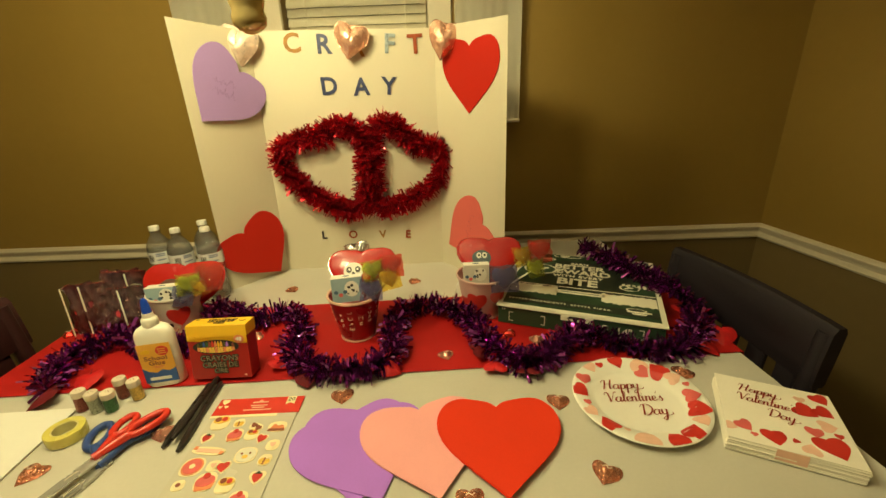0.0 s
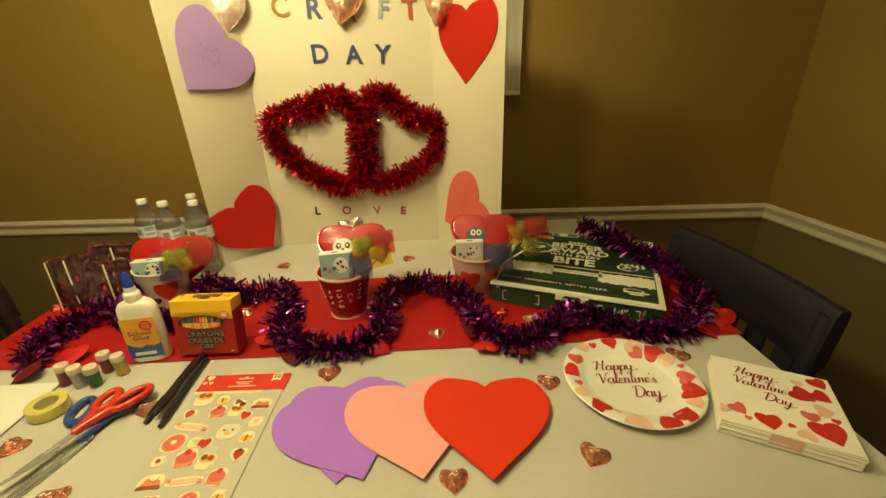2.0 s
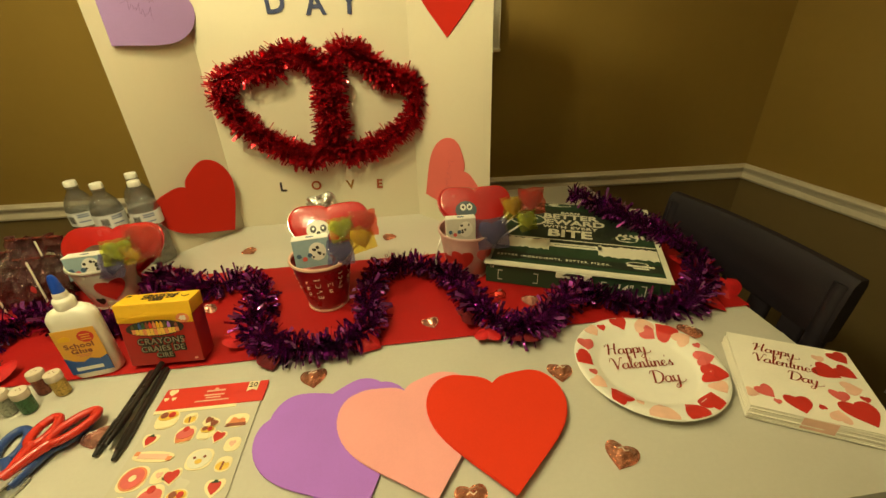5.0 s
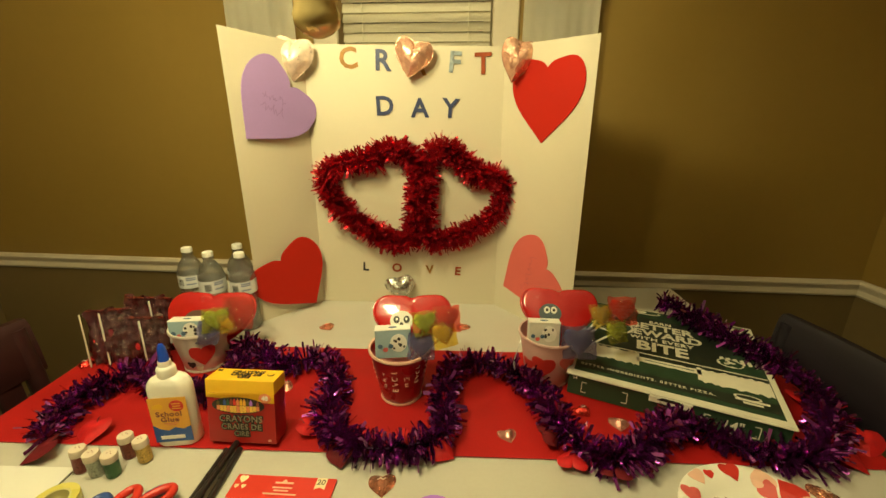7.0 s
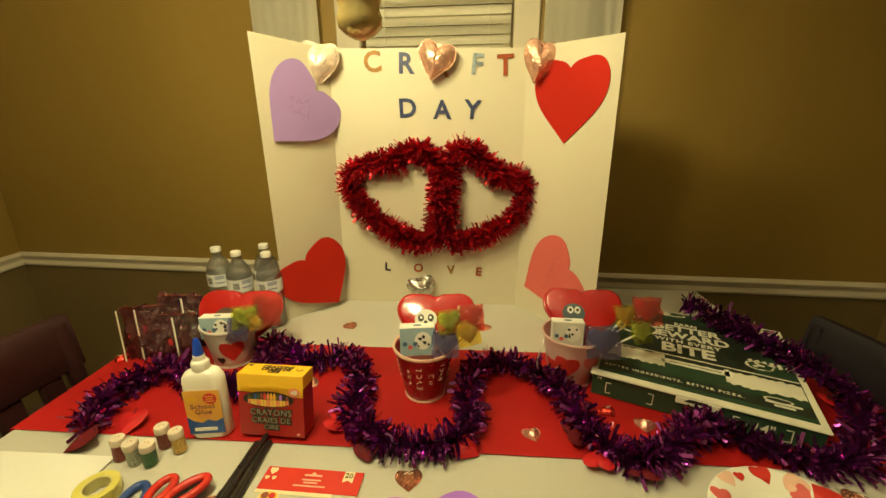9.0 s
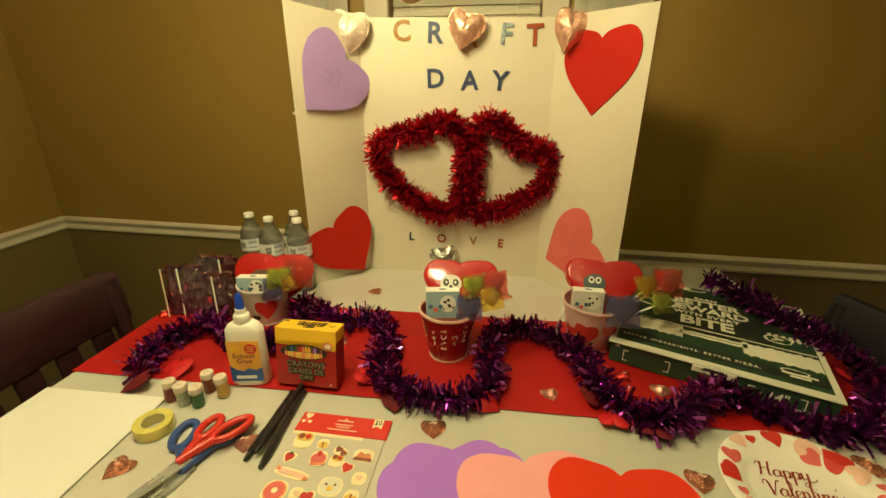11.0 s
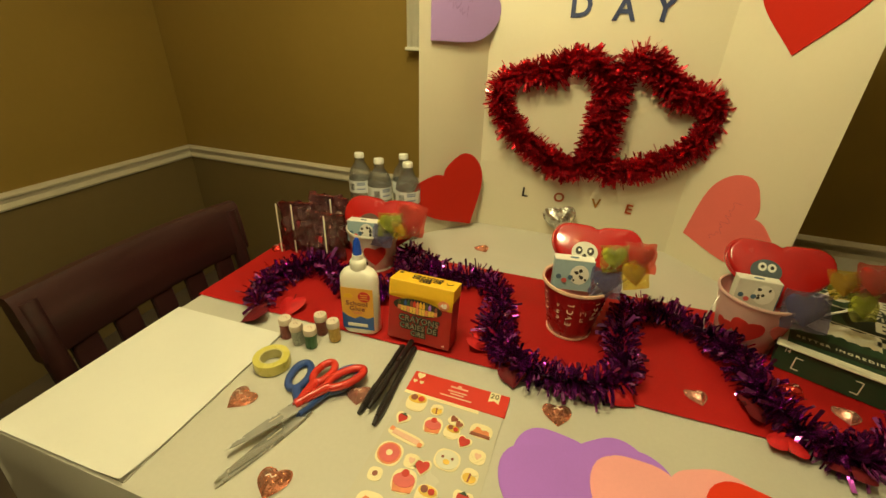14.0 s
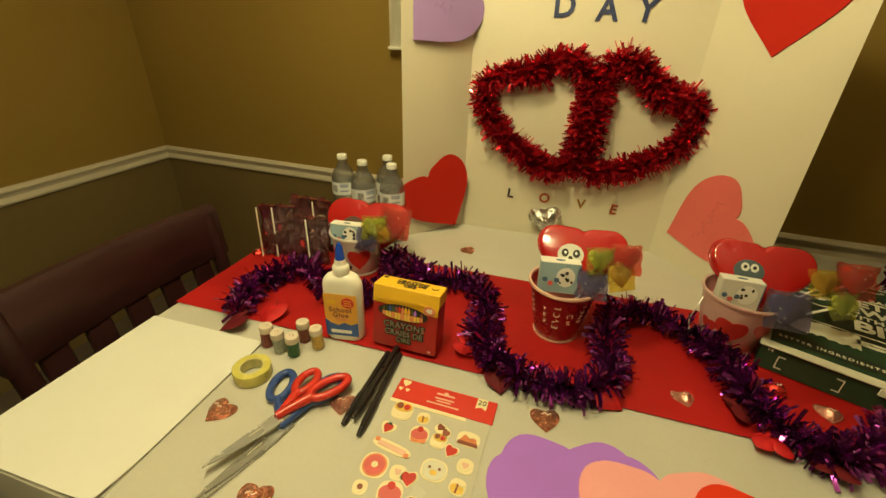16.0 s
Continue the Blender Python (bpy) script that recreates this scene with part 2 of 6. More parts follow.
STICKYEL = mat("sticker_yellow", (0.78, 0.50, 0.08), 0.4, var=0.15, scale=80)
STICKCREAM = mat("sticker_border", (0.82, 0.71, 0.44), 0.4, var=0.03)
STICKBROWN = mat("sticker_brown", (0.25, 0.07, 0.04), 0.4, var=0.15, scale=80)
STICKORANGE = mat("sticker_orange", (0.72, 0.24, 0.10), 0.4, var=0.15, scale=80)
GREYPRINT = mat("grey_print", (0.52, 0.46, 0.33), 0.5, var=0.1)


# ---- building helpers ----
def part(name, bm, material, parent=None, label="", smooth=None):
    """One mesh object out of a bmesh, under a thing or a part."""
    me = bpy.data.meshes.new(name)
    bmesh.ops.recalc_face_normals(bm, faces=bm.faces)
    if smooth is not None:
        for f in bm.faces:
            f.smooth = True
        for e in bm.edges:
            e.smooth = not (len(e.link_faces) == 2 and e.calc_face_angle(0) > radians(smooth))
    bm.to_mesh(me)
    bm.free()
    me.materials.append(material)
    ob = new(name, me)
    ob.parent = parent
    if label:
        ob["label"] = label
    return ob


def thing(name, label, category, m, group="", kind=""):
    ob = new(name)
    ob.empty_display_size = 0.05
    ob.matrix_basis = m
    return tagged(ob, label, category, group, kind)


def bevelled(bm, w, seg=1, angle=30):
    if w:
        es = [e for e in bm.edges if len(e.link_faces) == 2 and e.calc_face_angle(0) > radians(angle)]
        bmesh.ops.bevel(bm, geom=es, offset=w, segments=seg, affect="EDGES", profile=0.5)
    return bm


def box(x0, x1, y0, y1, z0, z1, bevel=0.0, bm=None, m=None, seg=1):
    b = bmesh.new()
    r = bmesh.ops.create_cube(b, size=1)
    for v in r["verts"]:
        v.co = Vector(((x0 + x1) / 2 + v.co.x * (x1 - x0), (y0 + y1) / 2 + v.co.y * (y1 - y0), (z0 + z1) / 2 + v.co.z * (z1 - z0)))
    bevelled(b, bevel, seg)
    if m is not None:
        b.transform(m)
    return merged(bm, b) if bm else b


def merged(a, b):
    me = bpy.data.meshes.new("tmp")
    b.to_mesh(me)
    a.from_mesh(me)
    b.free()
    bpy.data.meshes.remove(me)
    return a


def lathe(profile, seg=32, bm=None, squash=1.0, m=None):
    """Turn (r, z) points round z."""
    b = bmesh.new()
    rings = []
    for r, z in profile:
        if r < 1e-6:
            rings.append([b.verts.new((0, 0, z))])
        else:
            rings.append([b.verts.new((r * math.cos(2 * math.pi * i / seg), squash * r * math.sin(2 * math.pi * i / seg), z)) for i in range(seg)])
    for p, q in zip(rings, rings[1:]):
        for i in range(seg):
            j = (i + 1) % seg
            vs = [p[i % len(p)], p[j % len(p)], q[j % len(q)], q[i % len(q)]]
            vs = list(dict.fromkeys(vs))
            if len(vs) > 2:
                b.faces.new(vs)
    if m is not None:
        b.transform(m)
    return merged(bm, b) if bm else b


def prism(poly, z0, z1, bevel=0.0, bm=None, m=None, seg=1):
    b = bmesh.new()
    f = b.faces.new([b.verts.new((x, y, z0)) for x, y in poly])
    r = bmesh.ops.extrude_face_region(b, geom=[f])
    for v in r["geom"]:
        if isinstance(v, bmesh.types.BMVert):
            v.co.z = z1
    bmesh.ops.recalc_face_normals(b, faces=b.faces)
    bevelled(b, bevel, seg, 50)
    if m is not None:
        b.transform(m)
    return merged(bm, b) if bm else b


def heart(w, h, n=40, notch=3.6):
    """A heart's outline, its middle at the origin, its point down."""
    pts = []
    for i in range(n):
        t = 2 * math.pi * i / n
        x = 16 * math.copysign(math.sin(t) ** 2, math.sin(t))
        y = 13 * math.cos(t) - 5 * math.cos(2 * t) - 2 * math.cos(3 * t) - math.cos(4 * t)
        if y > 0:
            y += notch * math.exp(-(x / 5.0) ** 2)
        pts.append((x / 32 * w, (y + 2.5) / 29 * h))
    return pts[::-1]


def puffy_heart(w, h, d, crumple=0.0, seed=0, flat=False, bm=None, m=None, n=32, rings=5):
    """A cushion in the shape of a heart: full in the middle, thin at its seam."""
    b = bmesh.new()
    out = heart(w, h, n)
    def side(s):
        levels = []
        for k in range(rings):
            f = 1 - k / rings
            levels.append([b.verts.new((x * f, y * f, s * d / 2 * (1 - f ** 2.2))) for x, y in out])
        top = b.verts.new((0, 0, s * d / 2))
        for p, q in zip(levels, levels[1:]):
            for i in range(n):
                b.faces.new((p[i], p[(i + 1) % n], q[(i + 1) % n], q[i]))
        for i in range(n):
            b.faces.new((levels[-1][i], levels[-1][(i + 1) % n], top))
    side(1)
    side(0.12 if flat else -1) if not flat else None
    if flat:
        b.faces.new([b.verts.new((x, y, 0)) for x, y in out])
    bmesh.ops.remove_doubles(b, verts=b.verts, dist=1e-5)
    if crumple:
        for v in b.verts:
            k = noise.noise_vector(Vector((v.co.x * 90 + seed * 7.1, v.co.y * 90, v.co.z * 90 + seed)))
            v.co += k * crumple
            if flat:
                v.co.z = max(0, v.co.z)
    if m is not None:
        b.transform(m)
    return merged(bm, b) if bm else b


def tube(points, r, seg=8, bm=None, closed=False, m=None):
    b = bmesh.new()
    pts = [Vector(p) for p in points]
    n = len(pts)
    rings = []
    for i, p in enumerate(pts):
        a = pts[(i - 1) % n] if closed or i else pts[0]
        c = pts[(i + 1) % n] if closed or i < n - 1 else pts[-1]
        d = (c - a).normalized()
        q = d.to_track_quat("Z", "Y")
        rad = r(i / max(1, n - 1)) if callable(r) else r
        rings.append([b.verts.new(p + q @ Vector((rad * math.cos(2 * math.pi * k / seg), rad * math.sin(2 * math.pi * k / seg), 0))) for k in range(seg)])
    pairs = list(zip(rings, rings[1:])) + ([(rings[-1], rings[0])] if closed else [])
    for p, q in pairs:
        for k in range(seg):
            b.faces.new((p[k], p[(k + 1) % seg], q[(k + 1) % seg], q[k]))
    if not closed:
        b.faces.new(rings[0][::-1])
        b.faces.new(rings[-1])
    if m is not None:
        b.transform(m)
    return merged(bm, b) if bm else b


def curve_through(pts, steps=12, closed=False):
    """A smooth line through points (Catmull-Rom)."""
    P = [Vector(p) for p in pts]
    n = len(P)
    out = []
    for i in range(n if closed else n - 1):
        a, b, c, d = (P[(i + k) % n] if closed else P[min(max(i + k, 0), n - 1)] for k in (-1, 0, 1, 2))
        for s in range(steps):
            t = s / steps
            out.append(0.5 * (2 * b + (c - a) * t + (2 * a - 5 * b + 4 * c - d) * t * t + (3 * b - a - 3 * c + d) * t ** 3))
    if not closed:
        out.append(P[-1])
    return out


def lettering(body, size, depth=0.0006, bold=0.0, spacing=1.0, m=None, bm=None, shear=0.0, line=0.9):
    """Words as flat raised letters round the origin, in the built-in font."""
    cu = bpy.data.curves.new("words", "FONT")
    cu.body, cu.size, cu.extrude, cu.offset = body, size, depth / 2, bold
    cu.align_x, cu.align_y, cu.space_character, cu.shear, cu.space_line = "CENTER", "CENTER", spacing, shear, line
    cu.resolution_u = 3
    ob = new("words", cu)
    bpy.context.view_layer.update()
    me = bpy.data.meshes.new_from_object(ob.evaluated_get(bpy.context.evaluated_depsgraph_get()))
    b = bmesh.new()
    b.from_mesh(me)
    bpy.data.meshes.remove(me)
    bpy.data.objects.remove(ob)
    bpy.data.curves.remove(cu)
    if m is not None:
        b.transform(m)
    return merged(bm, b) if bm else b


def fringe(path, radius, per_m, width, seed=0, floor_z=None, squash=1.0, normal=None):
    """Tinsel: thin strips standing out all round a line."""
    rnd = random.Random(seed)
    verts, faces = [], []
    cum = [0]
    for a, c in zip(path, path[1:]):
        cum.append(cum[-1] + (c - a).length)
    total = cum[-1]
    k = 0
    for i in range(int(total * per_m)):
        s = (i + rnd.random()) / per_m
        while k < len(cum) - 2 and cum[k + 1] < s:
            k += 1
        f = (s - cum[k]) / max(1e-6, cum[k + 1] - cum[k])
        p = path[k].lerp(path[min(k + 1, len(path) - 1)], f)
        d = (path[min(k + 1, len(path) - 1)] - path[k]).normalized()
        q = d.to_track_quat("Z", "Y")
        a = rnd.uniform(0, 2 * math.pi)
        out = q @ Vector((math.cos(a), math.sin(a), 0))
        lean = d * rnd.uniform(-0.28, 0.28)
        ray = (out + lean).normalized()
        clump = 0.5 + 0.5 * noise.noise(Vector((s * 28 + seed, seed * 1.7, 0.3)))
        if rnd.random() > 0.55 + 0.75 * clump:
            continue
        ln = radius * rnd.uniform(0.72, 1.02) * (0.82 + 0.36 * clump) * (1.15 if rnd.random() < 0.03 else 1)
        side = (d + Vector((rnd.uniform(-1, 1), rnd.uniform(-1, 1), rnd.uniform(-1, 1))) * 0.9).cross(ray).normalized() * width * rnd.uniform(0.6, 1.2)
        bend = Vector((rnd.uniform(-1, 1), rnd.uniform(-1, 1), rnd.uniform(-1.1, 0.7))) * ln * 0.34
        base = len(verts)
        for t in (0.0, 0.4, 0.7, 1.0):
            c = p + ray * ln * t + bend * t * t
            if floor_z is not None and c.z < floor_z:
                c.z = floor_z + 0.001 + 0.004 * rnd.random()
            if normal is not None and c.y > normal:
                c.y = normal - 0.004 * rnd.random()
            verts += [tuple(c - side / 2), tuple(c + side / 2)]
        for t in (0, 2, 4):
            faces.append((base + t, base + t + 1, base + t + 3, base + t + 2))
    return verts, faces


def strips(name, data, material, parent, label=""):
    me = bpy.data.meshes.new(name)
    me.from_pydata(data[0], [], data[1])
    me.polygons.foreach_set("use_smooth", [True] * len(me.polygons))
    me.materials.append(material)
    ob = new(name, me)
    ob.parent = parent
    if label:
        ob["label"] = label
    ob["kind"] = "stuff"
    return ob


GLYPHS = {
    "H": (1.45, "-.3,1.5 -.15,1.9 .2,1.9 .3,1.5|.3,2 .2,1 0,0|1.2,2.1 1,1 .95,.1 1.25,.1|.1,.9 .6,1.1 1.1,1.1"),
    "a": (1.0, ".75,.85 .45,1 .1,.7 .05,.25 .35,0 .65,.3 .78,.95|.78,.95 .75,.3 .85,.02 1.1,.25"),
    "p": (.95, "0,.6 .2,1|.2,1 .15,0 .05,-1|.17,.5 .4,.95 .75,.85 .75,.3 .5,0 .2,.1|.5,0 .75,.02 1,.3"),
    "y": (1.0, "0,.7 .15,1 .15,.4 .35,.05 .65,.3 .8,1|.8,1 .7,0 .5,-.8 .2,-1 .05,-.7 .5,-.3 1.3,-.1 1.6,.1 1.5,.3"),
    "V": (1.15, "-.4,1.4 -.25,1.95 .1,1.85 .3,1 .45,0|.45,0 .8,1.1 1.1,2 1.4,1.9"),
    "l": (.52, "0,.2 .4,1.2 .5,1.9 .35,2.1 .22,1.7 .2,.4 .35,.02 .6,.25"),
    "e": (.72, "0,.3 .5,.55 .6,.85 .4,1 .12,.7 .15,.2 .4,0 .8,.3"),
    "n": (.95, "0,.7 .15,1 .12,0|.12,.4 .35,.9 .6,.95 .65,.5 .65,.1 .8,.02 1,.3"),
    "t": (.55, ".3,1.8 .2,.5 .3,.05 .6,.25|0,1.1 .6,1.15"),
    "i": (.48, "0,.7 .15,1 .12,.25 .25,.02 .5,.25|.2,1.42 .24,1.55"),
    "'": (.22, ".06,1.6 .18,1.95"),
    "s": (.6, "0,.2 .4,1 .35,.7 .55,.3 .4,0 .1,.12"),
    "D": (1.45, ".3,2 .2,1 .1,0|-.3,1.5 0,2 .8,1.95 1.35,1.3 1.1,.4 .5,-.05 -.05,.12"),
}


def script(word, unit, m, depth=0.0006):
    """A handwritten word: pen strokes that swell where they go down."""
    b = bmesh.new()
    x = -sum(GLYPHS[c][0] for c in word) / 2
    for c in word:
        adv, body = GLYPHS[c]
        for k, stroke in enumerate(body.split("|")):
            pts = []
            for p in stroke.split():
                u, v = (float(q) for q in p.split(","))
                pts.append(((x + u + 0.22 * v) * unit, (v - 0.5) * unit, 0))
            line = curve_through(pts, 5)
            prev = None
            for i, p in enumerate(line):
                d = (line[min(i + 1, len(line) - 1)] - line[max(i - 1, 0)]).normalized()
                w = unit * (0.045 + 0.072 * max(0, -d.y) ** 1.5)
                n = Vector((-d.y, d.x, 0)) * w
                z = Vector((0, 0, depth * (1 + 0.3 * k)))
                pair = (b.verts.new(p + n + z), b.verts.new(p - n + z))
                if prev:
                    b.faces.new((prev[0], prev[1], pair[1], pair[0]))
                prev = pair
        x += adv
    b.transform(m)
    return b


# ---- the room ----
TOP = 0.75          # the cloth's upper side
YAW = -2.6          # the back wall's turn
WB = pose(-0.2, 1.695, 0, 0, 0, YAW)
RAIL = 0.722        # upper edge of the chair rail
WIN = (-0.245, 0.275, 1.20, 2.05)   # the window's opening in the back wall: x0, x1, z0, z1


def wall(name, m, x0, x1, label, hole=None, h=2.44, split=RAIL - 0.03):
    """A wall along local x, its room side at local y = 0, with the lower field in its own paint."""
    w = thing(name, label, "wall", m, kind="structure")
    def field(z0, z1, material, nm):
        b = bmesh.new()
        if hole and z1 > hole[2] and z0 < hole[3]:
            a, c, d, e = hole
            for q in ((x0, a, z0, z1), (c, x1, z0, z1), (a, c, z0, d), (a, c, e, z1)):
                box(q[0], q[1], 0, 0.12, q[2], q[3], bm=b)
        else:
            box(x0, x1, 0, 0.12, z0, z1, bm=b)
        part(nm, b, material, w)
    field(0, split, WAINSCOT, "lower_wall")
    field(split, h, WALL, "upper_wall")
    return w


wall("wall_back", WB, -1.95, 1.72, "olive tan painted back wall with darker lower field", WIN)
RIGHT = pose(1.46, 1.62, 0, 0, 0, -84.5)     # runs from the back corner towards the camera
LEFT = pose(-2.09, 1.78, 0, 0, 0, 92.5)
wall("wall_right", RIGHT, 0.0, 4.4, "olive tan painted side wall with chair rail")
wall("wall_left", LEFT, -4.4, 0.0, "olive tan painted side wall with chair rail")
wall("wall_front", pose(0, -2.4, 0, 0, 0, 180), -2.6, 2.6, "olive tan painted wall")
tagged(part("floor", box(-2.7, 2.8, -2.6, 2.1, -0.1, 0), FLOOR), "brown carpeted floor", "floor", kind="structure")
tagged(part("ceiling", box(-2.7, 2.8, -2.6, 2.1, 2.44, 2.54), CEIL), "white painted ceiling", "ceiling", kind="structure")


def moulding(name, m, x0, x1):
    """The chair rail: two rounded beads with a hollow between."""
    prof = [(0, 0), (0.010, 0), (0.016, -0.004), (0.022, -0.010), (0.020, -0.018), (0.011, -0.022), (0.008, -0.036), (0.012, -0.044), (0.015, -0.052), (0.012, -0.060), (0, -0.062)]
    b = bmesh.new()
    r0 = [b.verts.new((x0, -y, RAIL + z)) for y, z in prof]
    r1 = [b.verts.new((x1, -y, RAIL + z)) for y, z in prof]
    for i in range(len(prof) - 1):
        b.faces.new((r0[i], r0[i + 1], r1[i + 1], r1[i]))
    b.faces.new(r0)
    b.faces.new(r1[::-1])
    ob = part(name, b, TRIM, smooth=35)
    ob.matrix_basis = m
    return tagged(ob, "cream painted wooden chair rail moulding", "chair rail", kind="structure")


moulding("trim_back", WB, -1.90, 1.66)
moulding("trim_right", RIGHT, 0.0, 4.3)
moulding("trim_left", LEFT, -4.3, 0.0)

# a power socket and a hanging picture on the side wall
sock = thing("wall_socket", "ivory wall socket plate low on the wall", "wall socket", RIGHT @ pose(0.765, 0, 0.225))
part("plate", box(-0.037, 0.037, -0.006, 0.0, -0.058, 0.058, 0.002), SOCKET, sock)
for z in (-0.02, 0.02):
    o = part("outlet", box(-0.014, 0.014, -0.008, -0.006, z - 0.013, z + 0.013, 0.003), SOCKET, sock)
    for x in (-0.005, 0.005):
        part("slot", box(x - 0.001, x + 0.001, -0.0086, -0.0080, z - 0.004, z + 0.005), INK, o)
frm = thing("picture_frame", "dark framed picture hanging on the wall", "picture frame", RIGHT @ pose(0.62, 0, 1.225))
for q in ((-0.225, 0.225, 0, 0.03), (-0.225, 0.225, 0.57, 0.60), (-0.225, -0.195, 0.03, 0.57), (0.195, 0.225, 0.03, 0.57)):
    part("frame_bar", box(q[0], q[1], -0.022, 0, q[2], q[3], 0.004), CHAIR, frm)
part("picture", box(-0.195, 0.195, -0.008, -0.002, 0.03, 0.57), PICTURE, frm)

# the window: casing, sash, glass, closed blind, two short curtains
win = thing("window_1", "window with cream casing and closed horizontal blind", "window", WB, kind="structure")
x0, x1, z0, z1 = WIN
for q, nm in (((x0 - 0.085, x0, z0 - 0.02, z1 + 0.085), "casing"), ((x1, x1 + 0.085, z0 - 0.02, z1 + 0.085), "casing"), ((x0, x1, z1, z1 + 0.085), "casing")):
    part(nm, box(q[0], q[1], -0.018, 0.0, q[2], q[3], 0.004), TRIM, win)
part("sill", box(x0 - 0.11, x1 + 0.11, -0.05, 0.02, z0 - 0.04, z0 - 0.015, 0.005), TRIM, win)
for q in ((x0, x0 + 0.03, z0, z1), (x1 - 0.03, x1, z0, z1), (x0, x1, z0, z0 + 0.03), (x0, x1, z1 - 0.03, z1), (x0, x1, 1.62, 1.65)):
    part("window_frame", box(q[0], q[1], 0.07, 0.10, q[2], q[3]), TRIM, win)
glass = part("pane", box(x0, x1, 0.084, 0.088, z0, z1), WATER, win)
glass.visible_shadow = False
blind = thing("window_blind", "closed cream horizontal window blind", "blind", WB)
part("head_rail", box(x0 + 0.006, x1 - 0.006, 0.015, 0.05, z1 - 0.04, z1 - 0.002, 0.003), BLIND, blind)
slat = None
for i in range(26):
    z = z0 + 0.012 + i * 0.0305
    m = pose((x0 + x1) / 2, 0.034, z, 62)
    if slat is None:
        b = bmesh.new()
        for k in range(5):
            t = -0.018 + k * 0.009
            c = 0.003 * (1 - (t / 0.018) ** 2)
            for sx in (-1, 1):
                b.verts.new((sx * (x1 - x0 - 0.014) / 2, t, c))
        b.verts.ensure_lookup_table()
        for k in range(4):
            b.faces.new((b.verts[2 * k], b.verts[2 * k + 1], b.verts[2 * k + 3], b.verts[2 * k + 2]))
        bmesh.ops.solidify(b, geom=list(b.faces), thickness=0.0015)
        slat = part("slat", b, BLIND, blind, smooth=40)
        slat.matrix_basis = m
    else:
        o = slat.copy()
        scene.collection.objects.link(o)
        o.matrix_basis = m
for x in (x0 + 0.08, x1 - 0.08):
    part("cord", tube([(x, 0.012, z0), (x, 0.012, z1)], 0.0012, 6), BLIND, blind)


def curtain(x0, x1, z0, z1, seed):
    b = bmesh.new()
    nx, nz = 60, 10
    g = []
    for j in range(nz + 1):
        z = z0 + (z1 - z0) * j / nz
        row = []
        for i in range(nx + 1):
            u = i / nx
            y = -0.05 + 0.005 * math.sin(u * 9 + seed + 0.4 * math.sin(j * 0.5)) + 0.001 * math.sin(u * 41 + j * 0.2)
            row.append(b.verts.new((x0 + (x1 - x0) * u, y, z)))
        g.append(row)
    for j in range(nz):
        for i in range(nx):
            b.faces.new((g[j][i], g[j][i + 1], g[j + 1][i + 1], g[j + 1][i]))
    bmesh.ops.solidify(b, geom=list(b.faces), thickness=0.002)
    t = thing("curtain", "short cream curtain panel hanging beside the window", "curtain", WB, "window curtains")
    part("panel", b, SHEER, t, smooth=60)
    part("hem", box(x0, x1, -0.066, -0.034, z0, z0 + 0.012, 0.003), SHEER, t)
    return t


curtain(0.37, 0.605, 1.175, 2.12, 0.0)
curtain(-0.615, -0.375, 1.20, 2.12, 2.0)
rod = thing("curtain_rod", "thin brass curtain rod over the window", "curtain rod", WB)
part("rod", tube([(-0.68, -0.05, 2.125), (0.67, -0.05, 2.125)], 0.008, 10), BRASS, rod)
for x in (-0.66, 0.65):
    part("bracket", box(x - 0.01, x + 0.01, -0.05, 0, 2.115, 2.135, 0.002), BRASS, rod)


# ---- the table, its cloth and runner ----
TX0, TX1, TY0, TY1 = -0.872, 0.677, 0.356, 1.44
table = thing("dining_table", "dark wooden dining table under a cream cloth", "table", pose((TX0 + TX1) / 2, (TY0 + TY1) / 2, 0))
hx, hy = (TX1 - TX0) / 2 - 0.004, (TY1 - TY0) / 2 - 0.004
part("tabletop", box(-hx, hx, -hy, hy, TOP - 0.032, TOP - 0.003, 0.004), TABLEWOOD, table)
for sx in (-1, 1):
    for sy in (-1, 1):
        part("leg", lathe([(0.0, 0), (0.025, 0), (0.03, 0.1), (0.038, 0.5), (0.034, 0.6), (0.042, 0.64), (0.042, TOP - 0.032), (0, TOP - 0.032)], 16, m=pose(sx * (hx - 0.07), sy * (hy - 0.07), 0)), TABLEWOOD, table, smooth=40)
for sy in (-1, 1):
    part("apron", box(-hx + 0.08, hx - 0.08, sy * (hy - 0.07) - 0.01, sy * (hy - 0.07) + 0.01, TOP - 0.11, TOP - 0.032), TABLEWOOD, table)


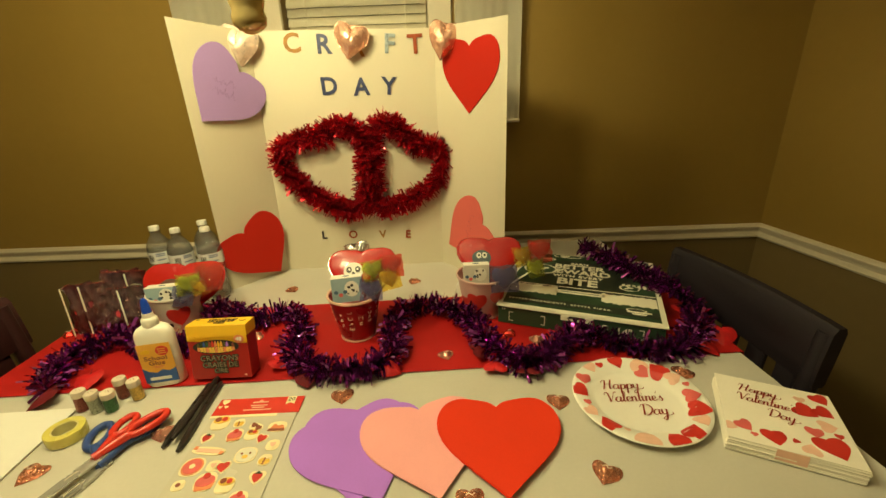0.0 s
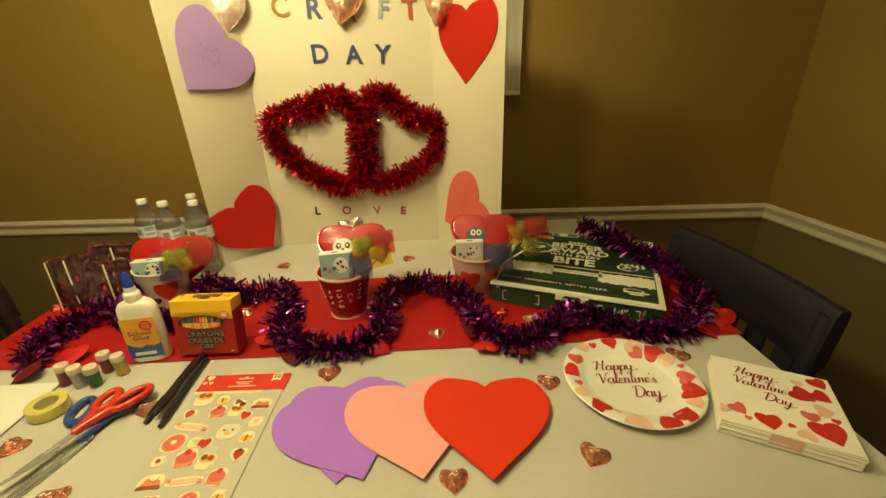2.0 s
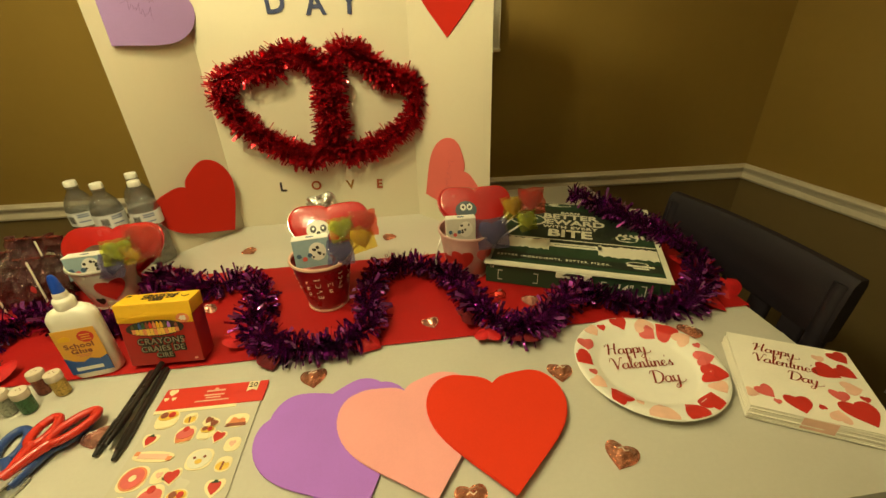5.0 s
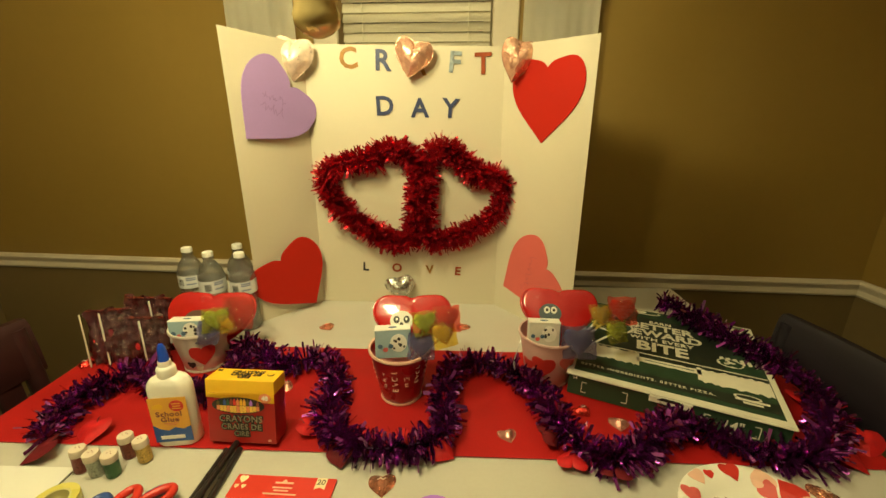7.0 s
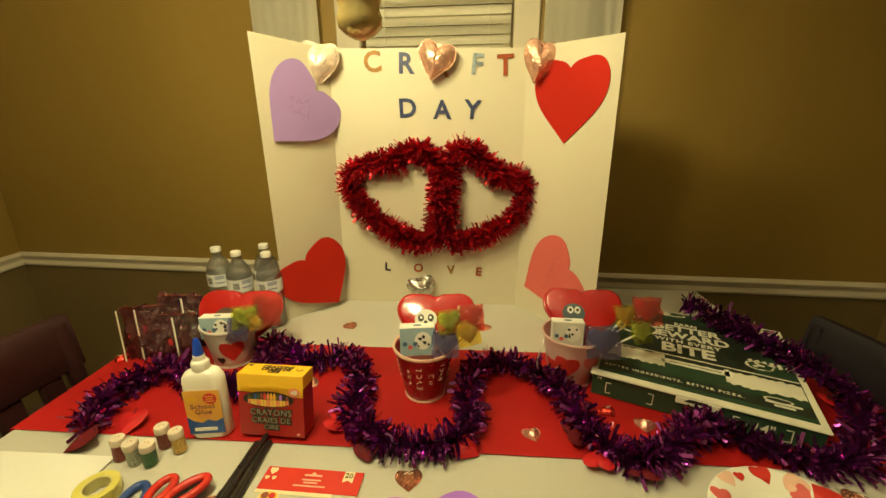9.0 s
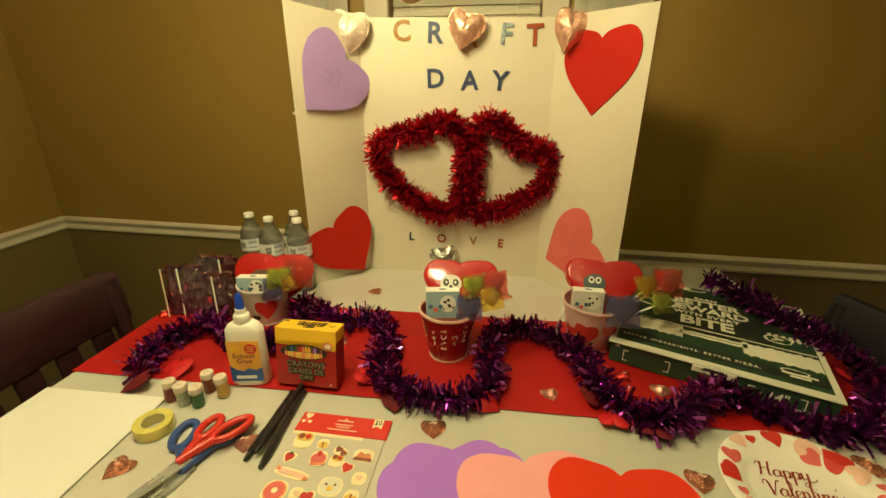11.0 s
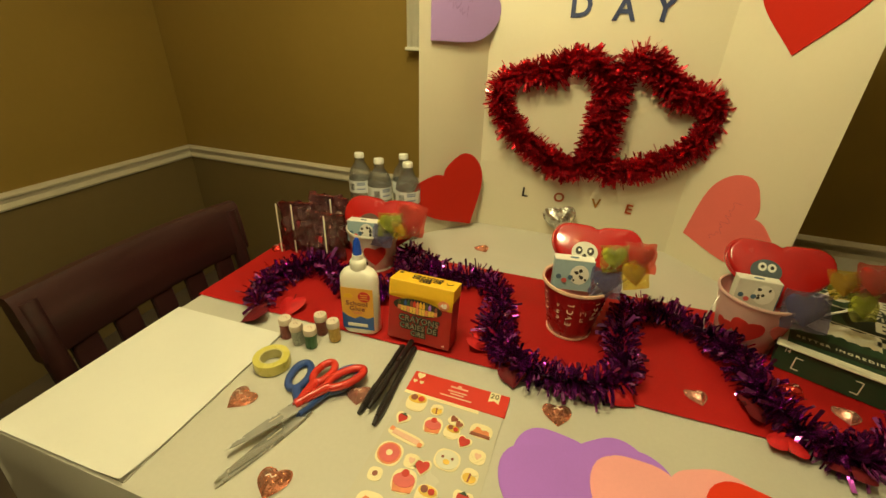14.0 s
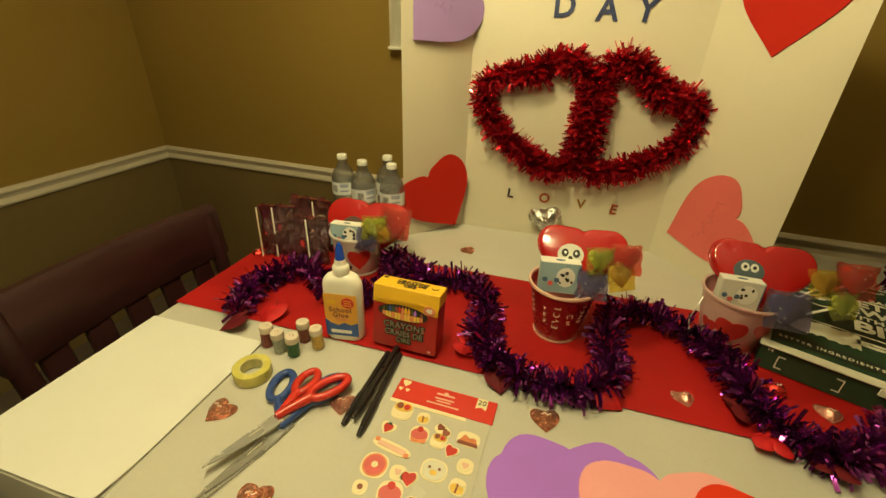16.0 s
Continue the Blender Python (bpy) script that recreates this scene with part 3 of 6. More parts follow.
def draped(x0, x1, y0, y1, z, drops, step=0.02, wave=0.012, seed=0, thick=0.0012, crease=()):
    """A cloth over the table's top, hanging down at the sides named in drops (x-, x+, y-, y+)."""
    b = bmesh.new()
    def axis(lo, hi, dlo, dhi):
        a = []
        if dlo:
            n = max(2, int(dlo / 0.03))
            a += [(lo, -dlo * (1 - k / n)) for k in range(n)]
        n = max(2, int((hi - lo) / step))
        a += [(lo + (hi - lo) * k / n, 0) for k in range(n + 1)]
        if dhi:
            n = max(2, int(dhi / 0.03))
            a += [(hi, -dhi * (k + 1) / n) for k in range(n)]
        return a
    ax, ay = axis(x0, x1, drops[0], drops[1]), axis(y0, y1, drops[2], drops[3])
    g = []
    for y, dy in ay:
        row = []
        for x, dx in ax:
            d = min(dx, dy) if (dx and dy) else dx + dy
            px, py, pz = x, y, z + d
            out = -d
            if dx:
                s = -1 if x <= x0 else 1
                px += s * (0.004 + min(out, 0.02) * 0.15 + wave * (out / 0.15) * (1 + math.sin(y * 21 + seed)))
            if dy:
                s = -1 if y <= y0 else 1
                py += s * (0.004 + min(out, 0.02) * 0.15 + wave * (out / 0.15) * (1 + math.sin(x * 17 + seed)))
            if not dx and not dy:
                pz += 0.0005 * noise.noise(Vector((x * 9, y * 9, seed)))
                for axis_i, at in crease:
                    c = x if axis_i == 0 else y
                    pz += 0.0011 * math.exp(-((c - at) / 0.006) ** 2)
            row.append(b.verts.new((px, py, pz)))
        g.append(row)
    for j in range(len(g) - 1):
        for i in range(len(g[0]) - 1):
            b.faces.new((g[j][i], g[j][i + 1], g[j + 1][i + 1], g[j + 1][i]))
    return b


tagged(part("tablecloth", draped(TX0, TX1, TY0, TY1, TOP, (0.16, 0.16, 0.16, 0.16), 0.012, crease=((0, 0.115), (0, -0.50), (1, 0.62), (1, 1.1), (0, 0.60))), CLOTH, smooth=60),
       "cream grey tablecloth with fold creases on the table", "tablecloth")
tagged(part("table_runner", draped(TX0 - 0.006, TX1 + 0.006, 0.706, 1.027, TOP + 0.0025, (0.14, 0.12, 0, 0), 0.012, seed=1.0, wave=0.006), RUNNER, smooth=60),
       "bright red cloth runner across the table", "table runner")


# ---- chairs ----
def chair(m, wood, label):
    """A dining chair, its back along local y at x = 0, the seat towards +x."""
    c = thing("dining_chair", label, "chair", m, "chairs round the table")
    w, tilt = 0.235, 0.10
    def px(z):
        return -max(0, (z - 0.45)) * tilt
    for s in (-1, 1):
        b = tube([(0.0, s * (w - 0.02), 0), (0.012, s * (w - 0.02), 0.25), (0.0, s * (w - 0.02), 0.45), (px(0.84), s * (w - 0.02), 0.845)], lambda t: 0.021 - 0.003 * t, 10)
        part("leg", b, wood, c, smooth=50)
        part("leg", box(0.39, 0.425, s * (w - 0.02) - 0.018, s * (w - 0.02) + 0.018, 0, 0.43, 0.004), wood, c)
    b = bmesh.new()
    n = 16
    rows = []
    for j, (z, t) in enumerate(((0.735, 0.011), (0.742, 0.014), (0.80, 0.015), (0.85, 0.014), (0.862, 0.008))):
        for s in (1, -1):
            row = []
            for i in range(n + 1):
                u = -1 + 2 * i / n
                bow = -0.016 * (1 - u * u)
                zz = z + (0.002 * (1 - u * u) if z > 0.84 else 0)
                row.append(b.verts.new((px(zz) + bow + s * t, u * w, zz)))
            rows.append((s, row))
    fr, bk = [r for s, r in rows if s > 0], [r for s, r in rows if s < 0]
    loop = fr + bk[::-1]
    for j in range(len(loop)):
        p, q = loop[j], loop[(j + 1) % len(loop)]
        for i in range(n):
            b.faces.new((p[i], p[i + 1], q[i + 1], q[i]))
    b.faces.new([r[0] for r in loop])
    b.faces.new([r[n] for r in loop][::-1])
    part("top_rail", b, wood, c, smooth=40)
    for i in range(5):
        y = -0.164 + i * 0.082
        bow = -0.016 * (1 - (y / w) ** 2)
        part("slat", box(-0.007, 0.007, -0.024, 0.024, 0, 0.27, 0.003, m=pose(px(0.49) + bow, y, 0.48, 0, -5.5, 0)), wood, c)
    part("lower_rail", box(-0.035, -0.009, -w + 0.03, w - 0.03, 0.465, 0.50, 0.004), wood, c)
    part("seat", box(-0.005, 0.44, -w, w, 0.43, 0.465, 0.014, seg=2), wood, c)
    for s in (-1, 1):
        part("stretcher", box(0.02, 0.40, s * (w - 0.02) - 0.01, s * (w - 0.02) + 0.01, 0.20, 0.225, 0.003), wood, c)
    return c


chair(pose(-0.945, 0.705, 0), CHAIR, "dark mahogany dining chair with slatted back beside the table")
# the right chair stands in dim light, painted here as darker, bluer wood
chair(pose(0.704, 0.82, 0, 0, 0, 185) @ Matrix.Diagonal((1, 0.93, 1, 1)), CHAIRSHADE, "mahogany dining chair with slatted back pushed to the table, colour darkened for dim light")


# ---- the chandelier over the table ----
chand = thing("chandelier", "brass chandelier with frosted globes hanging over the table", "chandelier", pose(-0.140, 0.505, 0))
part("body", lathe([(0, 1.342), (0.005, 1.343), (0.011, 1.346), (0.0165, 1.351), (0.0175, 1.358), (0.0155, 1.364), (0.0165, 1.368), (0.0180, 1.374), (0.0180, 1.382), (0.0150, 1.390), (0.0125, 1.398), (0.0115, 1.42), (0.018, 1.45), (0.034, 1.48), (0.036, 1.54), (0.024, 1.60), (0.012, 1.66), (0.016, 1.70), (0.010, 1.80), (0, 1.80)], 28), BRASS, chand, smooth=40)
part("chain", tube([(0, 0, 1.80), (0, 0, 2.42)], 0.005, 8), BRASS, chand)
part("canopy", lathe([(0, 2.40), (0.03, 2.405), (0.06, 2.43), (0.062, 2.44), (0, 2.44)], 24), BRASS, chand, smooth=40)
GLOWING = glow("lit_globe", WARM, BULB)
DEADBULB = mat("unlit_bulb_glass", (0.75, 0.73, 0.68), 0.15, var=0.03)
REACH = 0.36
for i in range(5):
    a = 2 * math.pi * (i + 0.15) / 5
    ca, sa = math.cos(a), math.sin(a)
    part("arm", tube(curve_through([(ca * r, sa * r, z) for r, z in ((0.02, 1.57), (0.10, 1.54), (0.24, 1.55), (REACH, 1.61), (REACH, 1.655))], 6), 0.006, 8), BRASS, chand, smooth=50)
    part("candle", lathe([(0, 1.58), (0.026, 1.58), (0.028, 1.586), (0.012, 1.59), (0.011, 1.65), (0, 1.65)], 14, m=pose(ca * REACH, sa * REACH, 0.06)), CAPWHITE, chand, smooth=40)
    part("globe", lathe([(0.0, 1.652), (0.024, 1.655), (0.052, 1.672), (0.070, 1.703), (0.074, 1.730), (0.066, 1.764), (0.042, 1.789), (0, 1.798)], 20, m=pose(ca * REACH, sa * REACH, 0.06)), GLOWING if i in LIT else DEADBULB, chand, "lit frosted glass globe" if i in LIT else "unlit frosted glass globe", smooth=60)


# ---- the folded display board ----
def panel_frame(b0, b1, t0, t1):
    """A pose with x along the panel, y up it and z towards the room, from its lower and upper corners."""
    b0, b1, t0, t1 = (Vector(v) for v in (b0, b1, t0, t1))
    x = (b1 - b0).normalized()
    y = ((t0 + t1) / 2 - (b0 + b1) / 2)
    z = x.cross(y).normalized()
    y = z.cross(x).normalized()
    m = Matrix((x, y, z)).transposed().to_4x4()
    m.translation = b0
    return m


CBL, CBR, CTL, CTR = (-0.435, 1.298, TOP), (0.083, 1.292, TOP), (-0.427, 1.287, 1.459), (0.080, 1.285, 1.4535)
LB, LT, RB, RT = (-0.562, 1.154, TOP), (-0.544, 1.109, 1.469), (0.250, 1.087, TOP), (0.247, 1.080, 1.447)
CENTRE = panel_frame(CBL, CBR, CTL, CTR)
RPLANE = panel_frame(CBR, RB, Vector(RT) + Vector(CBR) - Vector(RB), RT)
board = thing("display_board", "white three-panel folding display board standing on the table", "display board", Matrix())
for nm, q in (("centre_panel", (CBL, CBR, CTR, CTL)), ("side_panel", (LB, CBL, CTL, LT)), ("side_panel", (CBR, RB, RT, CTR))):
    b = bmesh.new()
    n = 8
    vs = [Vector(v) for v in q]
    g = [[b.verts.new(vs[0].lerp(vs[1], i / n).lerp(vs[3].lerp(vs[2], i / n), j / n)) for i in range(n + 1)] for j in range(n + 1)]
    for j in range(n):
        for i in range(n):
            b.faces.new((g[j][i], g[j][i + 1], g[j + 1][i + 1], g[j + 1][i]))
    bmesh.ops.recalc_face_normals(b, faces=b.faces)
    r = bmesh.ops.extrude_face_region(b, geom=list(b.faces))
    for v in r["geom"]:
        if isinstance(v, bmesh.types.BMVert):
            v.co.y += 0.004
    part(nm, b, BOARD, board)


def on(frame_m, x, y, turn=0, lift=0.0012):
    return frame_m @ pose(x, y, lift, 0, 0, turn)


def scribble(parent, m, w, rows, material, seed, slope=0.0, amp=0.012):
    """A line of pen marks that cannot be read."""
    rnd = random.Random(seed)
    for k in range(rows):
        pts = []
        n = 22
        for i in range(n):
            u = i / (n - 1)
            pts.append((-w / 2 + w * u + rnd.uniform(-0.002, 0.002), (rows / 2 - k - 0.5) * 0.026 + amp * rnd.uniform(-1, 1) * (1 if i % 2 else 0.4) + slope * u, 0))
        part("pen_mark", tube(curve_through(pts, 4), 0.0004, 4, m=m), material, parent)


def board_heart(name_label, m, w, h, material, seed, mark=None):
    t = thing("paper_heart", name_label, "heart cutout", m, "hearts on the board")
    part("sheet", prism(heart(w, h, 56), 0, 0.0022, 0.0006), material, t)
    if mark:
        scribble(t, pose(mark[0], mark[1], 0.0024, 0, 0, mark[2]), mark[3], mark[4], mark[5], seed)
    return t


# two hearts bridge the fold, each stuck along its own chord
UPFOLD = panel_frame((-0.5475, 1.121, TOP), (-0.420, 1.277, TOP), (-0.5475, 1.121, 1.4), (-0.420, 1.277, 1.4))
LOWFOLD = panel_frame((-0.559, 1.143, TOP), (-0.420, 1.268, TOP), (-0.559, 1.143, 1.4), (-0.420, 1.268, 1.4))
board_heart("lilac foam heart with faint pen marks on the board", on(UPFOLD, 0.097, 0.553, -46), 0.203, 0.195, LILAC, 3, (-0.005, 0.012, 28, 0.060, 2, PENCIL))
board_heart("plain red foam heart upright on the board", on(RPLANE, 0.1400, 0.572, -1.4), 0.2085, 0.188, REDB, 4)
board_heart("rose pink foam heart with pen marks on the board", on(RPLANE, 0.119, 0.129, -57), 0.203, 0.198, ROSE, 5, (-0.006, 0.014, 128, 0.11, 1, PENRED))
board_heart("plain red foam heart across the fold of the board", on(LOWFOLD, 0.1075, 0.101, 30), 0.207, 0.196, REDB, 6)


def letter(ch, x, z, size, material, turn=0):
    o = part("letter_" + ch.lower(), lettering(ch, size, 0.0016, 0.0016 if size > 0.06 else 0.0009), material)
    o.matrix_basis = on(CENTRE, x - CBL[0], z - TOP, turn, 0.0018)
    return tagged(o, "metallic foil sticker letter on the white board", "letter", "letters on the board")


for ch, x, z, mt, a in (("C", -0.313, 1.4245, GOLD, 3), ("R", -0.227, 1.4195, BLUE, -2), ("A", -0.1405, 1.408, GOLD, 2), ("F", -0.045, 1.415, HOLO, -5), ("T", 0.0265, 1.412, COPPER, 2)):
    letter(ch, x, z, 0.0686, mt, a)
for ch, x, z, a in (("D", -0.2255, 1.3115, 2), ("A", -0.1335, 1.3065, 0), ("Y", -0.0545, 1.306, -4)):
    letter(ch, x, z, 0.0655, BLUE, a)
for ch, x, z, mt, a in (("L", -0.300, 0.864, BLACKLET, -3), ("O", -0.207, 0.862, COPPER, 0), ("V", -0.1105, 0.8585, GOLD, 3), ("E", -0.0285, 0.855, COPPER, -4)):
    letter(ch, x, z, 0.036, mt, a)


def foil_balloon(m, w, h, d, material, label, seed):
    t = thing("foil_heart", label, "foil heart", m, "foil hearts on the board")
    part("cushion", puffy_heart(w, h, d, 0.004, seed, n=40, rings=7), material, t, smooth=50)
    part("seam", prism([(x * 1.03, y * 1.03) for x, y in heart(w, h, 40)], -0.0005, 0.0005), material, t)
    part("tie_tab", box(-0.006, 0.006, h * 0.34, h * 0.47, -0.001, 0.001, 0.0004), material, t)
    return t


foil_balloon(on(CENTRE, -0.0096, 0.668, -8, 0.03), 0.100, 0.103, 0.058, PALEFOIL, "pale gold puffy foil heart stuck to the board", 1)
foil_balloon(on(CENTRE, 0.287, 0.672, -14, 0.026), 0.092, 0.088, 0.050, BALLOONFOIL, "rose gold puffy foil heart stuck to the board", 2)
foil_balloon(on(CENTRE, 0.538, 0.663, -12, 0.056), 0.080, 0.095, 0.050, BALLOONFOIL, "rose gold puffy foil heart over the board's fold", 3)
foil_balloon(on(CENTRE, 0.241, 0.056, 14, 0.024), 0.084, 0.076, 0.046, SILVER, "crumpled silver foil heart low on the board", 4)

# red tinsel: two hearts side by side
TINSEL_Y = 1.270
TIN1 = [(-0.165, 1.165), (-0.215, 1.188), (-0.262, 1.160), (-0.325, 1.150), (-0.378, 1.128), (-0.380, 1.075), (-0.335, 1.015), (-0.265, 0.965), (-0.190, 0.935), (-0.155, 0.985), (-0.150, 1.06), (-0.140, 1.13)]
TIN2 = [(-0.120, 1.165), (-0.085, 1.190), (-0.040, 1.165), (0.000, 1.125), (0.045, 1.118), (0.085, 1.100), (0.078, 1.045), (0.030, 0.995), (-0.040, 0.958), (-0.120, 0.940), (-0.128, 1.00), (-0.125, 1.08)]
TIN1, TIN2 = ([(-0.1362 + (x + 0.142) * 1.038, 1.0827 + (z - 1.065) * 1.0335) for x, z in q] for q in (TIN1, TIN2))
tin = thing("tinsel_hearts", "two joined hearts of red metallic tinsel on the board", "tinsel garland", Matrix())
for k, pts in enumerate((TIN1, TIN2)):
    line = curve_through([(x, TINSEL_Y, z) for x, z in pts], 10, True)
    line.append(line[0])
    part("wire", tube(line, 0.0015, 5), WIRE, tin)
    strips("fringe", fringe(line, 0.0355, 7600, 0.0064, 11 + k, normal=TINSEL_Y + 0.012), TINSELRED, tin)


# ---- the purple tinsel on the runner ----
G = [(-0.715, 0.695, 0.772), (-0.745, 0.78, 0.778), (-0.705, 0.87, 0.78), (-0.645, 0.855, 0.778), (-0.575, 0.815, 0.776), (-0.505, 0.825, 0.776), (-0.49, 0.90, 0.776), (-0.525, 0.99, 0.776),
     (-0.47, 0.958, 0.776), (-0.40, 0.918, 0.778), (-0.332, 0.952, 0.778), (-0.270, 0.87, 0.778), (-0.265, 0.775, 0.778), (-0.200, 0.702, 0.776), (-0.115, 0.697, 0.778), (-0.050, 0.738, 0.778),
     (-0.055, 0.84, 0.778), (-0.018, 0.942, 0.778), (0.070, 0.928, 0.778), (0.132, 0.850, 0.778), (0.153, 0.755, 0.778), (0.222, 0.685, 0.776), (0.308, 0.740, 0.778), (0.370, 0.775, 0.778),
     (0.44, 0.728, 0.768), (0.54, 0.706, 0.768), (0.615, 0.765, 0.778), (0.650, 0.835, 0.79), (0.615, 0.885, 0.822), (0.578, 0.97, 0.828), (0.553, 1.07, 0.828), (0.505, 1.165, 0.832)]
gar = thing("tinsel_garland", "purple metallic tinsel garland winding along the runner", "tinsel garland", Matrix())
line = curve_through(G, 10)
part("wire", tube(line, 0.0015, 5), WIRE, gar)
cut = next(i for i, p in enumerate(line) if p.z > 0.80)
strips("fringe", fringe(line[:cut + 1], 0.033, 3200, 0.0062, 21, floor_z=TOP + 0.004), TINSELPUR, gar)
strips("fringe", fringe(line[cut:], 0.032, 3200, 0.0062, 22, floor_z=0.804), TINSELPUR, gar)

FH = [(0.612, 0.716, 30, 0.056, FELT), (0.668, 0.752, -20, 0.060, FELT), (0.158, 0.698, 170, 0.048, FELT), (0.222, 0.676, 150, 0.050, FELTDARK), (-0.217, 0.690, 15, 0.046, FELTDARK),
      (-0.052, 0.708, 60, 0.050, FELT), (-0.112, 0.722, -10, 0.052, FELT), (0.402, 0.775, 40, 0.052, FELT), (-0.662, 0.722, 5, 0.056, FELT), (-0.712, 0.680, -50, 0.062, FELTDARK),
      (-0.285, 0.748, 80, 0.048, FELT), (0.135, 0.745, 100, 0.05, FELTDARK), (0.655, 0.86, 10, 0.062, FELT), (0.04, 0.955, 0, 0.05, FELT)]
rnd = random.Random(5)
for x, y, a, w, mt in FH:
    t = thing("felt_heart", "small red glittery felt heart on the garland" if mt is FELT else "small dark red felt heart on the garland", "heart charm", pose(x, y, TOP + 0.012, rnd.uniform(5, 28), rnd.uniform(-14, 14), a), "hearts on the garland")
    part("cushion", puffy_heart(w, w * 0.95, 0.012, 0.0006, rnd.random() * 9), mt, t, smooth=50)
    part("loop", tube([(0, w * 0.30, 0), (0.001, w * 0.45, 0.004), (0, w * 0.55, 0.002)], 0.0006, 5), WIRE, t)


# ---- loose hearts, paper, stickers ----
def foam_stack(m, mt, label, count, seed):
    t = thing("foam_heart_stack", label, "heart cutouts", m, "foam hearts on the table")
    rnd = random.Random(seed)
    for k in range(count):
        o = part("foam_heart", prism(heart(0.203, 0.195, 64), 0, 0.0011, 0.0003), mt, t)
        o.matrix_basis = pose(rnd.uniform(-1, 1) * 0.0025 * (k < count - 1), rnd.uniform(-1, 1) * 0.003 * (k < count - 1), k * 0.0012, 0, 0, rnd.uniform(-1.6, 1.6) * (k < count - 1))
    return t


purple = foam_stack(pose(-0.088, 0.519, TOP + 0.0010, 0, 0, 2), PURPLE, "fanned purple foam heart cutouts lying on the tablecloth", 2, 1)
part("foam_heart", prism(heart(0.203, 0.195, 64), 0, 0.0011, 0.0003), PURPLE, purple).matrix_basis = pose(-0.001, -0.006, 0.0027, 0, 0, 23)
foam_stack(pose(0.017, 0.513, TOP + 0.0050, 0, 0, 10), PINK, "stacked pale pink foam heart cutouts lying on the tablecloth", 3, 2)
foam_stack(pose(0.134, 0.506, TOP + 0.0088, 0, 0, -3), RED, "stacked bright red foam heart cutouts lying on the tablecloth", 3, 3)

paper = thing("paper_stack", "stack of blank white craft paper on the table's corner", "paper", pose(-0.7475, 0.512, TOP + 0.001, 0, 0, 0.6))
b = bmesh.new()
nx, ny = 24, 30
g = []
for j in range(ny + 1):
    row = []
    for i in range(nx + 1):
        x, y = -0.122 + 0.240 * i / nx, -0.154 + 0.297 * j / ny
        c = max(0, (x - 0.06) / 0.058) * max(0, (-y - 0.08) / 0.07)
        row.append(b.verts.new((x, y, 0.0045 + 0.006 * c * c)))
    g.append(row)
for j in range(ny):
    for i in range(nx):
        b.faces.new((g[j][i], g[j][i + 1], g[j + 1][i + 1], g[j + 1][i]))
part("top_sheet", b, PAPER, paper, smooth=60)
part("lower_sheet", box(-0.1215, 0.117, -0.1525, 0.1422, 0.0, 0.0025), PAPER, paper)

st = thing("sticker_pack", "clear pack of puffy love stickers with red header card", "stickers", pose(-0.2925, 0.53, TOP + 0.0015, 0, 0, -1.2))
part("backing", prism([(-0.075, -0.135), (0.075, -0.135), (0.075, 0.085), (-0.075, 0.085)], 0, 0.0008), mat("clear_sheet", (0.56, 0.53, 0.44), 0.2, var=0.03, bump=0.05), st)
head = part("header_card", box(-0.078, 0.078, 0.083, 0.125, 0.0005, 0.0022, 0.0006), REDLAB, st, "bright red header card")
part("hanger_slot", prism([(-0.014, 0.111), (0.014, 0.111), (0.014, 0.114), (0.004, 0.114), (0.002, 0.118), (-0.002, 0.118), (-0.004, 0.114), (-0.014, 0.114)], 0.0022, 0.0026), PRINTPINK, head)
part("price_flag", prism([(0.048, 0.124), (0.048, 0.104), (0.056, 0.108), (0.064, 0.104), (0.064, 0.124)], 0.0022, 0.0027), STICKCREAM, head)
part("price_mark", lettering("20", 0.013, 0.0004, m=pose(0.056, 0.116, 0.003)), INK, head)
for y, w in ((0.104, 0.030), (0.099, 0.022), (0.093, 0.050)):
    part("bar", box(-w / 2, w / 2, y - 0.0012, y + 0.0012, 0.0022, 0.0026), PRINTPINK, head)
for x, y, w in ((-0.066, 0.116, 0.013), (-0.071, 0.103, 0.007), (-0.060, 0.103, 0.007)):
    part("printed_heart", prism(heart(w, w, 20), 0.0022, 0.0026, m=pose(x, y, 0)), STICKCREAM, head)
part("card_edge", box(-0.078, 0.040, 0.077, 0.083, 0.0003, 0.0014), STICKCREAM, head)


def circle(r, n=18, sy=1.0, x=0, y=0):
    return [(x + r * math.cos(2 * math.pi * i / n), y + sy * r * math.sin(2 * math.pi * i / n)) for i in range(n)]


